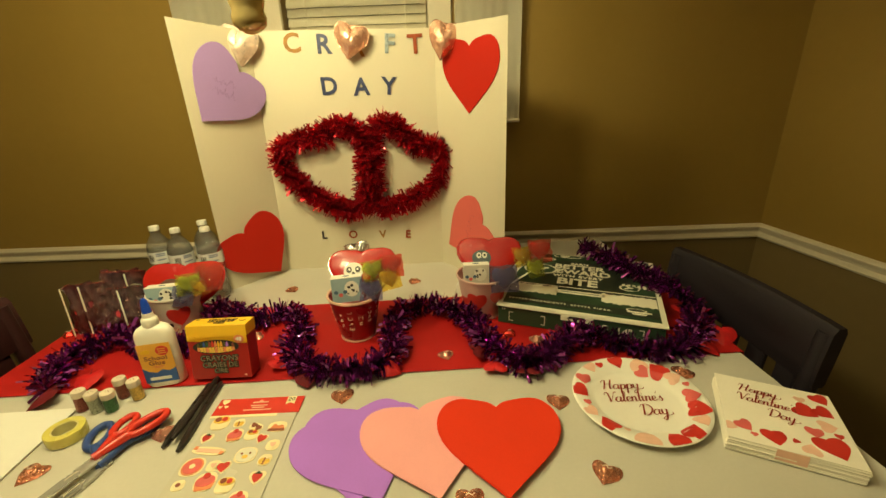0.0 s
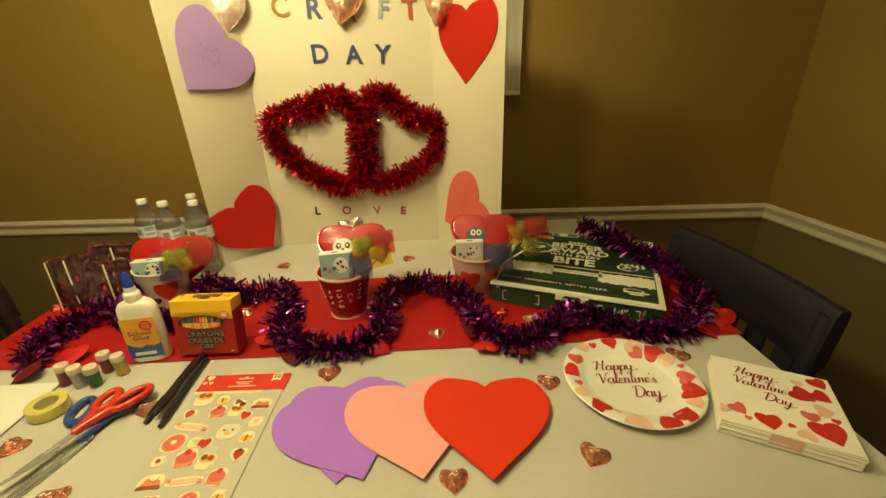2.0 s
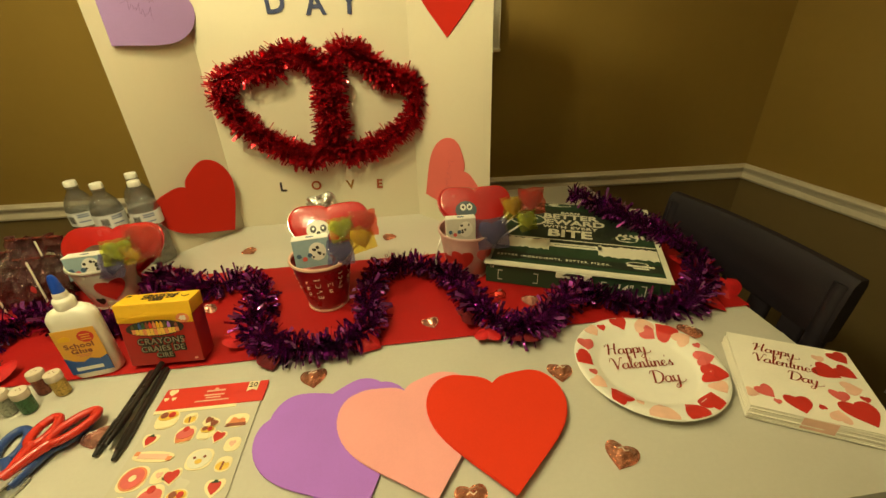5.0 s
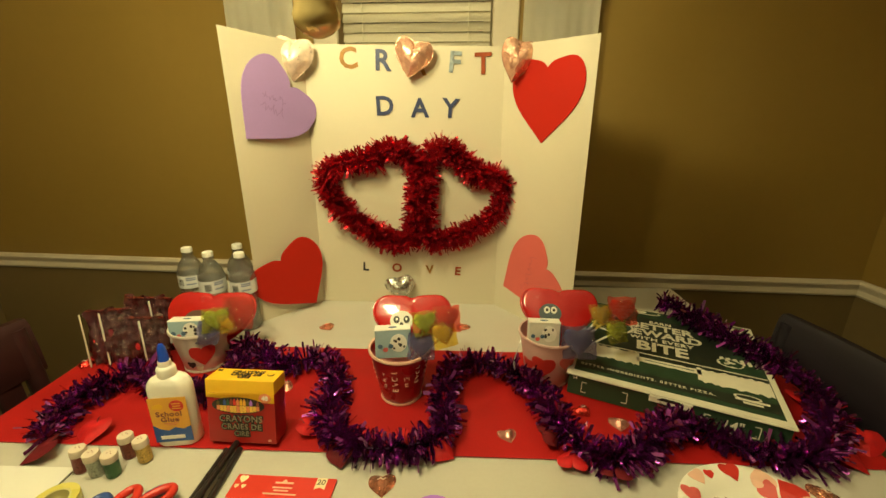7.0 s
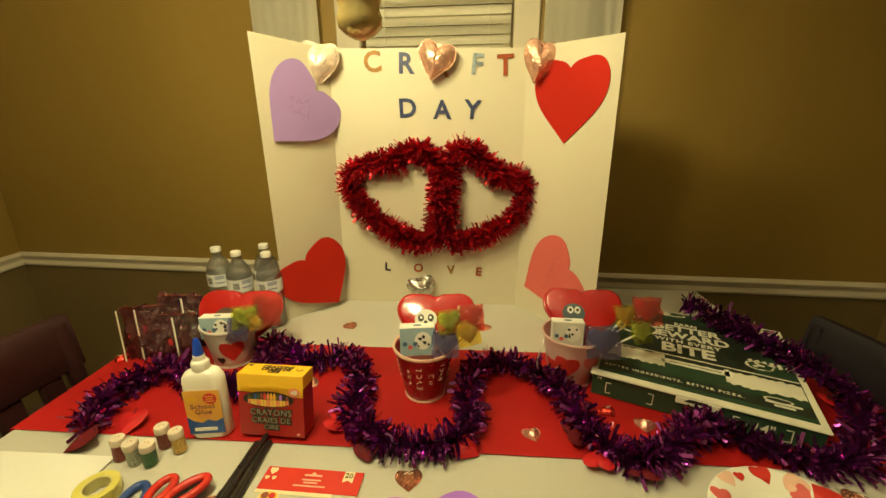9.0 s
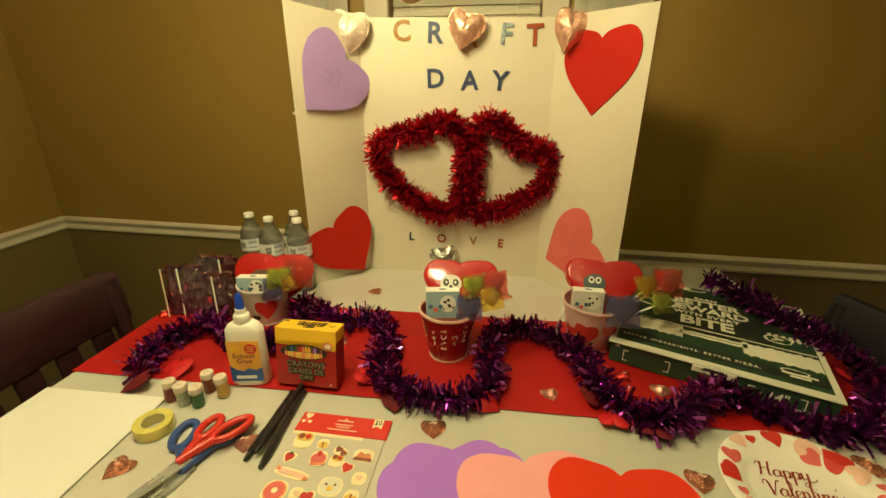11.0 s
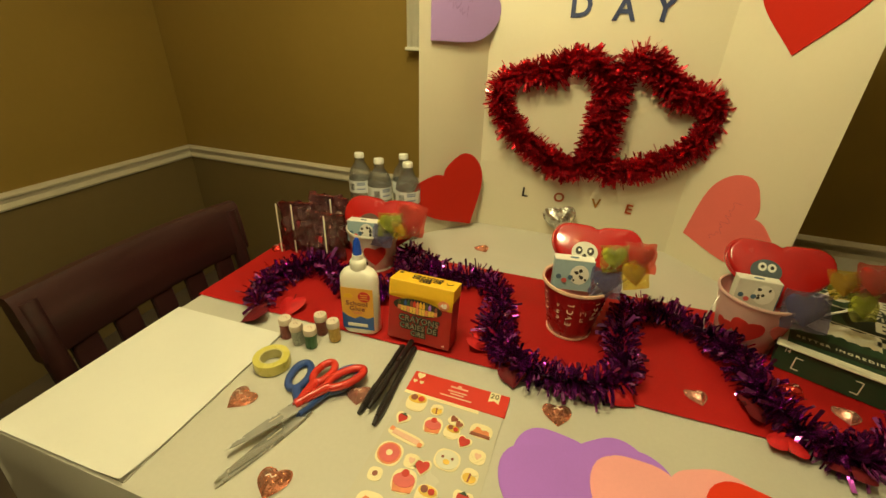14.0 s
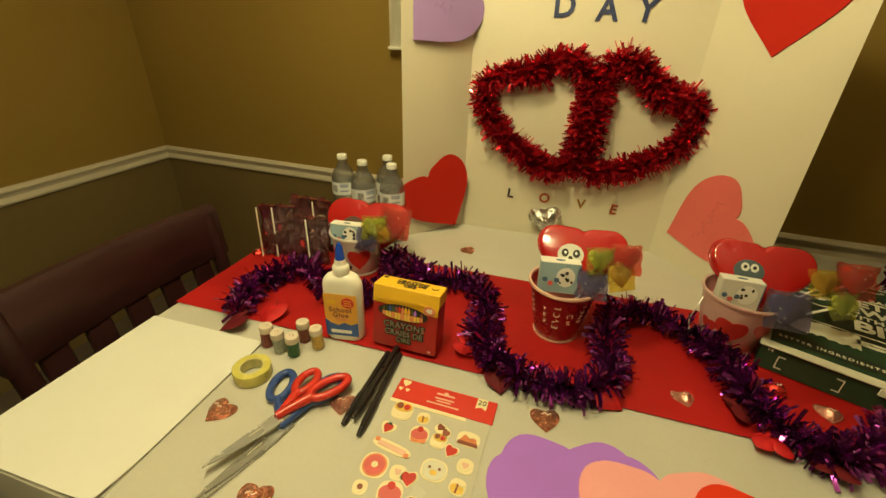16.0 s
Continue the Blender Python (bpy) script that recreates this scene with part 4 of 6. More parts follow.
def sticker(x, y, kind, s, a):
    """A puffy sticker: pale border with a coloured motif of a few shapes."""
    s = s * 0.88
    lay = {
        "heart": [(heart(s, s, 24), PRINTRED)],
        "cake": [([(-s * .4, -s * .45), (s * .4, -s * .45), (s * .5, 0), (-s * .5, 0)], STICKORANGE), (circle(s * .5, 16, .7, 0, s * .1), PRINTCORAL), (circle(s * .18, 12, 1, 0, s * .42), PRINTRED)],
        "donut": [(circle(s * .55), STICKORANGE), (circle(s * .47), PRINTCORAL), (circle(s * .15), STICKCREAM)],
        "berry": [(heart(s * .8, s * .9, 20), PRINTRED), ([(-s * .3, s * .35), (s * .3, s * .35), (0, s * .6)], GREEN)],
        "bee": [(circle(s * .45, 18, .75), STICKYEL), ([(-s * .08, -s * .3), (s * .05, -s * .3), (s * .05, s * .3), (-s * .08, s * .3)], STICKBROWN), (circle(s * .22, 12, 1, s * .2, s * .4), STICKCREAM)],
        "glasses": [(heart(s * .6, s * .6, 18), STICKBROWN), ([(p[0] + s * .62, p[1] - s * .12) for p in heart(s * .6, s * .6, 18)], STICKBROWN)],
        "pie": [([(-s * .6, -s * .3), (s * .6, -s * .3), (s * .45, s * .2), (-s * .3, s * .35)], STICKORANGE), ([(-s * .6, -s * .3), (s * .6, -s * .3), (s * .58, -s * .1), (-s * .56, -s * .1)], STICKBROWN), (circle(s * .2, 12, 1, s * .1, s * .35), STICKCREAM)],
        "pot": [([(-s * .3, -s * .5), (s * .3, -s * .5), (s * .42, 0), (-s * .42, 0)], STICKCREAM), (circle(s * .5, 14, .6, 0, s * .25), STICKYEL), (circle(s * .2, 10, 1, -s * .2, s * .3), STICKBROWN), (circle(s * .18, 10, 1, s * .2, s * .25), PRINTRED)],
        "ribbon": [([(-s, -s * .18), (s, -s * .18), (s, s * .18), (-s, s * .18)], PRINTPINK), ([(-s * 1.3, 0), (-s, 0), (-s, s * .3), (-s * 1.3, s * .3)], STICKORANGE), ([(s, -s * .3), (s * 1.3, -s * .3), (s * 1.3, 0), (s, 0)], STICKORANGE)],
        "round": [(heart(s * .9, s * .9, 22), STICKCREAM), (heart(s * .45, s * .45, 18), PRINTPINK)],
        "fluffy": [(circle(s * .40, 18, .9), CARD), (circle(s * .12, 12, .8, 0, -s * .1), STICKYEL), (circle(s * .05, 8, 1, -s * .17, s * .05), STICKBROWN), (circle(s * .05, 8, 1, s * .17, s * .05), STICKBROWN)],
        "bow": [(heart(s * .6, s * .6, 18), STICKCREAM), (circle(s * .14, 10), STICKBROWN)],
    }[kind]
    base = None
    for k, (poly, mt) in enumerate(lay):
        if k == 0:
            cx, cy = sum(p[0] for p in poly) / len(poly), sum(p[1] for p in poly) / len(poly)
            xs, ys = [p[0] for q, _ in lay for p in q], [p[1] for q, _ in lay for p in q]
            mx, my = (min(xs) + max(xs)) / 2, (min(ys) + max(ys)) / 2
            rx, ry = (max(xs) - min(xs)) / 2 + 0.0018, (max(ys) - min(ys)) / 2 + 0.0018
            if kind in ("heart", "berry"):
                brd = [((p[0]) * 1.3, p[1] * 1.25) for p in heart(s, s, 24)]
            else:
                brd = [(mx + rx * math.copysign(abs(math.cos(t)) ** 0.75, math.cos(t)), my + ry * math.copysign(abs(math.sin(t)) ** 0.75, math.sin(t))) for t in (2 * math.pi * i / 24 for i in range(24))]
            base = part("sticker", prism(brd, 0.0008, 0.0016), STICKCREAM, st)
            base.matrix_basis = pose(x, y, 0, 0, 0, a)
        part("motif", prism(poly, 0.0017 + 0.0005 * k, 0.0023 + 0.0005 * k), mt, base)


for q in ((-0.052, 0.064, "pot", 0.026, 5), (-0.018, 0.060, "bee", 0.016, 10), (0.010, 0.055, "glasses", 0.017, -25), (0.052, 0.047, "pie", 0.022, 0), (-0.060, 0.030, "berry", 0.016, -10),
          (-0.014, 0.033, "cake", 0.022, 8), (0.014, 0.034, "pot", 0.018, -4), (0.034, 0.024, "heart", 0.015, -15), (-0.042, 0.004, "ribbon", 0.019, -8), (0.022, -0.008, "fluffy", 0.036, 0),
          (0.058, 0.010, "round", 0.019, 0), (-0.052, -0.026, "donut", 0.027, 0), (-0.020, -0.026, "round", 0.018, 5), (-0.004, -0.030, "heart", 0.017, 10), (0.056, -0.022, "bee", 0.018, -5),
          (-0.056, -0.058, "bow", 0.024, 10), (-0.018, -0.056, "cake", 0.026, 10), (0.014, -0.062, "pot", 0.022, 0), (0.056, -0.052, "berry", 0.018, 0), (-0.045, -0.095, "pie", 0.024, 4),
          (0.000, -0.092, "ribbon", 0.017, 6), (0.042, -0.088, "cake", 0.022, -6), (-0.030, -0.122, "heart", 0.016, 0), (0.020, -0.120, "donut", 0.020, 0), (0.058, -0.118, "bee", 0.016, 0)):
    sticker(q[0], q[1], q[2], q[3] * 1.22, q[4])


# ---- foil wrapped chocolates ----
def chocolate(x, y, a, s, mt, label, seed, z=TOP):
    t = thing("foil_chocolate", label, "chocolate heart", pose(x, y, z + 0.0012, 0, 0, a), "foil chocolates on the table")
    part("wrapper", puffy_heart(s, s * 0.95, s * 0.62, s * 0.035, seed, flat=True, n=28, rings=6), mt, t, smooth=28)
    part("foil_rim", prism([(px * 1.07, py * 1.07) for px, py in heart(s, s * 0.95, 28)], 0, 0.0008), mt, t)
    part("emblem", tube([(-s * 0.16, 0.02 * s, s * 0.322), (-s * 0.05, 0.1 * s, s * 0.325), (s * 0.05, 0, s * 0.325), (s * 0.16, 0.08 * s, s * 0.322)], s * 0.022, 5), PALEFOIL, t)


for k, (x, y, a, s) in enumerate(((-0.594, 0.512, -15, 0.040), (-0.462, 0.420, 10, 0.040), (-0.432, 0.578, 20, 0.036), (-0.141, 0.645, 8, 0.040), (0.254, 0.594, -12, 0.038), (0.276, 0.443, -35, 0.040),
                                  (0.516, 0.650, -40, 0.040), (0.075, 0.416, 0, 0.038))):
    chocolate(x, y, a, s, ROSEFOIL if k not in (2,) else PINKFOIL, "rose gold foil wrapped chocolate heart on the cloth", k)
for k, (x, y, a, s) in enumerate(((-0.372, 1.128, 40, 0.036), (-0.014, 1.142, -20, 0.036))):
    chocolate(x, y, a, s, ROSEFOIL, "rose gold foil chocolate heart before the board", 20 + k)
for k, (x, y, a, s) in enumerate(((0.062, 0.752, 15, 0.032), (0.268, 0.788, -10, 0.034), (0.213, 0.822, 30, 0.032), (-0.382, 0.876, 170, 0.032), (-0.795, 0.842, 30, 0.034), (-0.86, 0.93, 10, 0.032))):
    chocolate(x, y, a, s, PINKFOIL if k in (0, 1, 3) else REDFOIL, "shiny foil wrapped chocolate heart on the red runner", 40 + k, TOP + 0.003)


# ---- pizza box ----
pz = thing("pizza_box", "closed dark green pizza box with cream printed lettering", "pizza box", pose(0.4355, 0.976, TOP + 0.0045, 0, 0, -23.6))
W, D, H = 0.181, 0.183, 0.048
b = box(-W, W, -D, D, 0, 0.0035)
for q in ((-W, W, -D, -D + 0.003), (-W, W, D - 0.003, D), (-W, -W + 0.003, -D + 0.003, D - 0.003), (W - 0.003, W, -D + 0.003, D - 0.003)):
    box(q[0], q[1], q[2], q[3], 0.0035, H - 0.004, bm=b)
part("tray", b, GREEN, pz)
lid = part("lid", box(-W - 0.004, W + 0.004, -D - 0.005, D + 0.002, H - 0.003, H + 0.001, 0.001), CARD, pz, "printed lid with cream edges")
part("front_flap", box(-0.035, 0.035, -D - 0.006, -D - 0.003, H - 0.016, H - 0.003, 0.001), CARD, lid, "cream tuck flap")
part("thumb_slot", prism([(-0.022, -0.003), (0.022, -0.003), (0.014, 0.003), (-0.014, 0.003)], 0, 0.0008, m=pose(0, -D - 0.006, H - 0.006, 90)), INK, lid)
Z = H + 0.001


def print_on(name, poly, mt, k=0, parent=lid):
    return part(name, prism(poly, Z + 0.0005 * k, Z + 0.0005 * (k + 1)), mt, parent)


def rect(x0, x1, y0, y1):
    return [(x0, y0), (x1, y0), (x1, y1), (x0, y1)]


print_on("green_field", rect(-W + 0.008, W - 0.008, -D + 0.012, D - 0.004), GREEN, 0)
print_on("black_field", [(-0.10, -0.044), (0.10, -0.046), (0.13, 0.05), (0.09, 0.13), (-0.06, 0.135), (-0.12, 0.06)], BLACKGREEN, 1)
rnd = random.Random(9)


def ragged(x0, x1, y0, y1, n, amp):
    top = [(x0 + (x1 - x0) * i / n, y1 + rnd.uniform(-amp, amp)) for i in range(n + 1)]
    bot = [(x0 + (x1 - x0) * i / n, y0 + rnd.uniform(-amp, amp)) for i in range(n + 1)]
    return bot + top[::-1]


print_on("stripe", rect(-W + 0.008, W - 0.008, -0.082, -0.046), BLACKGREEN, 1)
print_on("crust_band", ragged(-W + 0.010, -0.055, -0.100, -0.054, 22, 0.004), CARD, 2)
print_on("crust_band", ragged(0.050, W - 0.010, -0.108, -0.060, 22, 0.004), CARD, 2)
print_on("bread_stick", ragged(-0.060, 0.058, -0.084, -0.066, 10, 0.0015), CARD, 2)
print_on("stick_shade", rect(-0.045, 0.045, -0.0765, -0.0745), GREEN, 3)
print_on("thin_line", rect(-W + 0.010, W - 0.010, -0.050, -0.047), CARD, 2)
print_on("black_band", rect(-W + 0.010, W - 0.010, -0.158, -0.128), BLACKGREEN, 1)
part("slogan", lettering("BETTER INGREDIENTS. BETTER PIZZA.", 0.0105, 0.0004, 0.0002, 1.35, m=pose(-0.045, -0.144, Z + 0.0012)), CARD, lid, "small cream slogan")
print_on("badge", circle(0.022, 20, 0.35, 0.125, -0.128), CARD, 2)
print_on("badge_field", circle(0.018, 20, 0.3, 0.125, -0.129), BLACKGREEN, 3)
for y, w in ((-0.1385, 0.052), (-0.1470, 0.030)):
    print_on("badge_bar", rect(0.130 - w / 2, 0.130 + w / 2, y - 0.0028, y + 0.0028), CARD, 4)
zig = [(-W + 0.002 + i * 0.0045, -D + (0.004 if i % 2 else 0.008)) for i in range(80)]
print_on("zigzag_edge", [(-W, -D - 0.003)] + [(W - 0.002, -D - 0.003)] + zig[::-1], CARD, 2)
for txt, y, sz, sp in (("EARN", 0.113, 0.018, 1.1), ("BETTER", 0.086, 0.040, 1.0), ("REWARD", 0.051, 0.040, 1.0), ("WITH EVERY", 0.022, 0.020, 1.15), ("BITE", -0.014, 0.054, 1.0)):
    part("lettering", lettering(txt, sz, 0.0006, sz * 0.03, sp, m=pose(-0.012, y, Z + 0.0014)), CARD, lid, "cream block lettering")
for x, y, r, sy in ((-0.115, 0.055, 0.046, 0.75), (-0.125, 0.135, 0.045, 0.35), (-0.05, 0.165, 0.04, 0.25), (0.14, 0.10, 0.032, 0.8), (0.13, 0.155, 0.035, 0.4), (0.115, -0.012, 0.024, 0.7)):
    print_on("food_drawing", circle(r, 26, sy, x, y), CARD, 2)
    print_on("food_shade", [(px + rnd.uniform(-0.003, 0.003), py + rnd.uniform(-0.003, 0.003)) for px, py in circle(r * 0.86, 18, sy, x, y)], GREEN, 3)
    for k in range(6):
        a = rnd.uniform(0, 6.28)
        q = r * 0.5 * rnd.random()
        print_on("food_spot", [(px, py) for px, py in circle(r * rnd.uniform(0.14, 0.3), 9, 0.7, x + q * math.cos(a), y + sy * q * math.sin(a))], CARD, 4 + k * 0.1)
for k in range(7):
    x = 0.10 + 0.012 * k
    print_on("side_mark", [(x, -0.010 - 0.004 * (k % 2)), (x + 0.007, -0.006), (x + 0.005, 0.012), (x - 0.002, 0.008)], CARD, 2)
def front(name, poly, mt):
    return part(name, prism(poly, 0, 0.0007, m=pose(0, -D, 0, 90)), mt, pz)


for x in (-0.155, 0.055):
    for s, o in ((1, 0), (-1, 0.085)):
        front("bracket", [(x + o, 0.008), (x + o + s * 0.010, 0.008), (x + o + s * 0.010, 0.0095), (x + o + s * 0.0015, 0.0095), (x + o + s * 0.0015, 0.0305), (x + o + s * 0.010, 0.0305), (x + o + s * 0.010, 0.032), (x + o, 0.032)], CARD)
part("size_mark", lettering("14\"", 0.024, 0.0006, 0.0003, m=pose(0.10, -D - 0.0006, 0.021, 90)), CARD, pz)
part("small_mark", lettering("14", 0.009, 0.0006, 0.0002, m=pose(-0.168, -D - 0.0006, 0.038, 90)), CARD, pz)


# ---- treat cups ----
def lolly(parent, base, top, mt, size, wrap, tw):
    """A wrapped lollipop: stick, candy heart and its wrapper tail."""
    base, top = Vector(base), Vector(top)
    o = part("lollipop", tube([base, top], 0.0021, 8), CAPWHITE, parent, "wrapped lollipop on a white stick")
    m = Matrix.Translation(top) @ pose(0, 0, 0, 62, 0, tw)
    part("candy", puffy_heart(size * 1.3, size * 1.15, size * 0.30, 0.0005, 1, m=m), mt, o, smooth=60)
    # the wrapper: a crumpled square sheet gathered over the candy, its corners standing out
    b = bmesh.new()
    n = 10
    g = []
    for j in range(n + 1):
        row = []
        for i in range(n + 1):
            u, v = -1 + 2 * i / n, -1 + 2 * j / n
            r = math.hypot(u, v)
            k = noise.noise_vector(Vector((u * 2.3 + tw, v * 2.3, size * 90)))
            row.append(b.verts.new(m @ Vector((u * size * 0.74 + k.x * 0.003, v * size * 0.70 + k.y * 0.003, size * (0.24 - 0.20 * min(1, r) ** 2) + k.z * 0.006))))
        g.append(row)
    for j in range(n):
        for i in range(n):
            b.faces.new((g[j][i], g[j][i + 1], g[j + 1][i + 1], g[j + 1][i]))
    part("wrapper", b, wrap, o, smooth=25)
    return o


def cup(m, r0, r1, h, body, label, hb, boxes, lollies, motif, rim):
    c = thing("treat_cup", label, "treat cup", m, "treat cups on the runner")
    part("cup_body", lathe([(0, 0), (r0 - 0.002, 0), (r0, 0.002), (r0 + (r1 - r0) * 0.5, h * 0.5), (r1, h - 0.002), (r1 - 0.0016, h - 0.002), (r0 - 0.002, 0.004), (0, 0.004)], 48), body, c, smooth=40)
    part("rim", lathe([(r1 - 0.002, h - 0.003), (r1 + 0.0022, h - 0.003), (r1 + 0.003, h), (r1 + 0.0018, h + 0.003), (r1 - 0.0015, h + 0.002), (r1 - 0.002, h - 0.003)], 48), rim, c, "rolled pale rim", smooth=60)
    part("foot_ring", lathe([(r0 - 0.001, 0.0), (r0 + 0.0014, 0.0), (r0 + 0.0016, 0.004), (r0, 0.004)], 48), rim, c, smooth=60)
    part("filler", lathe([(0, h * 0.7), (r0 + (r1 - r0) * 0.68, h * 0.7), (r0 + (r1 - r0) * 0.68, h * 0.68), (0, h * 0.68)], 24), PINK, c)
    motif(c, r0, r1, h)
    # the heart shaped box
    x, y, z, w, turn, blob, spots = hb
    hm = pose(x, y + 0.004, z - 0.004, 52, 0, turn)
    hbx = part("heart_box", prism(heart(w, w * 0.74, 48, 4.6), -0.014, 0.014, 0.007, m=hm, seg=3), BOXRED, c, "glossy red heart shaped box", smooth=50)
    part("box_seam", prism([(p[0] * 1.03, p[1] * 1.03) for p in heart(w, w * 0.74, 48, 4.6)], -0.001, 0.001, m=hm), BOXRED, hbx)
    part("printed_blob", prism([(px * w - 0.13 * w, py * w + 0.02 * w) for px, py in circle(0.145, 26, 0.88)], 0.0145, 0.0155, m=hm), blob, hbx)
    for k, (sx, sy, sr, smt) in enumerate(spots):
        part("printed_spot", prism([(px * w - 0.13 * w, py * w + 0.02 * w) for px, py in circle(sr * 0.8, 16, 1.2, sx * 0.8, sy * 0.8)], 0.0156 + 0.0004 * k, 0.0162 + 0.0004 * k, m=hm), smt, hbx)
    for k in range(2 if m.to_translation().x < -0.3 else 0):
        part("bar", prism(rect(w * 0.12, w * (0.36 - 0.05 * k), w * (0.14 - 0.05 * k), w * (0.155 - 0.05 * k)), 0.0143, 0.0149, m=hm), WHITEPRINT, hbx)
    # small cartons
    for (bx, by, bz, bw, bh, bd, turn, tilt, side) in boxes:
        bmx = pose(bx, by, bz, tilt, 0, turn)
        bo = part("carton", box(-bw / 2, bw / 2, -bd / 2, bd / 2, -bh, 0, 0.001, m=bmx), side, c, "small printed treat carton")
        part("carton_top", box(-bw / 2 - 0.0003, bw / 2 + 0.0003, -bd / 2 - 0.0003, bd / 2 + 0.0003, 0.0005, 0.0015, m=bmx), WHITEPRINT, bo)
        part("top_mark", prism(circle(0.008, 14, 0.45), 0.0016, 0.0022, m=bmx), BOXBLUEDARK, bo)
        part("pale_patch", prism([(px * bw + 0.16 * bw, py * bw - 0.45 * bh) for px, py in circle(0.24, 18, 1.15)], 0, 0.0006, m=bmx @ pose(0, -bd / 2 - 0.0001, 0, 90)), WHITEPRINT, bo)
        rnd = random.Random(int(bx * 1e4))
        for k in range(7):
            px, py = bw * rnd.uniform(0.0, 0.34), -bh * rnd.uniform(0.2, 0.75)
            part("dark_spot", prism(circle(bw * rnd.uniform(0.025, 0.05), 9, 1.1, px, py), 0.0007, 0.0011, m=bmx @ pose(0, -bd / 2 - 0.0001, 0, 90)), INK, bo)
        for k in range(3):
            part("red_dot", prism(circle(bw * 0.07, 10, 1, bw * (-0.36 + 0.15 * k), -bh * (0.55 + 0.12 * (k % 2))), 0.0007, 0.0011, m=bmx @ pose(0, -bd / 2 - 0.0001, 0, 90)), PRINTCORAL if k % 2 else BOXBLUEDARK, bo)
        part("dark_side", box(bw / 2 + 0.0003, bw / 2 + 0.001, -bd / 2, bd / 2, -bh, -0.001, m=bmx), BOXBLUEDARK, bo)
    for q in lollies:
        lolly(c, *q)
    return c


def word_motif(c, r0, r1, h):
    """Columns of pale letters round the cup."""
    slope = math.degrees(math.atan((r1 - r0) / h))
    for col, (a, word, sz, dz) in enumerate(((-150, "LOVE", 0.017, 0), (-118, "VES", 0.020, 0.012), (-94, "LOVE", 0.022, 0.004), (-70, "ME", 0.022, 0.02), (-46, "LOVE", 0.017, 0.0), (-22, "YES", 0.018, 0.008), (15, "LOVE", 0.018, 0.004))):
        for k, ch in enumerate(word):
            sz_ = sz * 0.72
            z = h - 0.018 - dz - k * sz_ * 0.95
            if z < 0.012:
                continue
            r = r0 + (r1 - r0) * z / h + 0.0004
            ar = radians(a)
            part("letter_" + ch.lower(), lettering(ch, sz_, 0.0006, 0.0, m=pose(r * math.cos(ar), r * math.sin(ar), z, 0, 0, a + 90) @ pose(0, 0, 0, 90 - slope) @ pose(0, 0, 0, 0, 0, 90 if col % 2 == 0 else 0)), PRINTPINK, c)


def heart_motif(spec):
    def f(c, r0, r1, h):
        slope = math.degrees(math.atan((r1 - r0) / h))
        for a, z, w, mt in spec:
            b = prism(heart(w, w * 0.95, 28), 0, 0.0006)
            bmesh.ops.triangulate(b, faces=b.faces)
            bmesh.ops.subdivide_edges(b, edges=b.edges, cuts=2, use_grid_fill=True)
            for v in b.verts:
                zz = z + v.co.y
                r = r0 + (r1 - r0) * zz / h + 0.0006 + v.co.z
                an = radians(a) + v.co.x / r
                v.co = Vector((r * math.cos(an), r * math.sin(an), zz))
            part("printed_heart", b, mt, c)
    return f


SP = [(-0.080, 0.02, 0.050, INK), (0.080, 0.02, 0.050, INK), (-0.075, 0.025, 0.018, WHITEPRINT), (0.075, 0.025, 0.018, WHITEPRINT), (0.0, -0.06, 0.030, INK)]
cup(pose(-0.140, 0.864, TOP + 0.004), 0.0395, 0.0590, 0.107, CUPRED, "red tin cup with pale letters, filled with sweets", (0.022, 0.016, 0.150, 0.152, 4, BOXCREAM, SP),
    [(-0.012, -0.010, 0.152, 0.066, 0.056, 0.024, 8, -5, BOXBLUE)],
    [((0.02, -0.01, 0.06), (0.050, -0.015, 0.166), CANDYGREEN, 0.032, GREENWRAP, 20), ((0.02, 0.0, 0.06), (0.090, 0.0, 0.168), CANDYRED, 0.036, REDWRAP, 10), ((0.01, -0.015, 0.06), (0.086, -0.02, 0.146), CANDYYEL, 0.034, YELLOWWRAP, 30), ((0.0, -0.02, 0.05), (0.044, -0.03, 0.126), CANDYBLUE, 0.034, PURPLEWRAP, 0)],
    word_motif, PRINTPINK)
cr = cup(pose(0.165, 0.935, TOP + 0.004), 0.044, 0.062, 0.106, CUPPINK, "pale pink tin cup with red hearts, filled with sweets", (0.022, 0.020, 0.134, 0.160, -4, GREYBLUE, [(-0.05, 0.05, 0.05, WHITEPRINT), (0.06, 0.05, 0.05, WHITEPRINT), (-0.05, 0.05, 0.022, INK), (0.06, 0.05, 0.022, INK)]),
    [(-0.018, -0.016, 0.139, 0.062, 0.050, 0.024, -2, -5, BOXCREAM)],
    [((0.03, -0.01, 0.06), (0.098, -0.010, 0.150), CANDYYEL, 0.034, YELLOWWRAP, 15), ((0.03, 0.0, 0.06), (0.142, 0.0, 0.158), CANDYRED, 0.040, REDWRAP, 0), ((0.03, -0.02, 0.06), (0.125, -0.028, 0.125), CANDYGREEN, 0.032, GREENWRAP, 20), ((0.01, -0.03, 0.06), (0.045, -0.050, 0.112), CANDYBLUE, 0.045, PURPLEWRAP, 0)],
    heart_motif([(-112, 0.052, 0.050, PRINTRED), (-62, 0.062, 0.034, PRINTCORAL), (-150, 0.045, 0.03, PRINTRED), (-25, 0.05, 0.045, PRINTRED), (30, 0.05, 0.045, PRINTRED)]), CUPPINK)
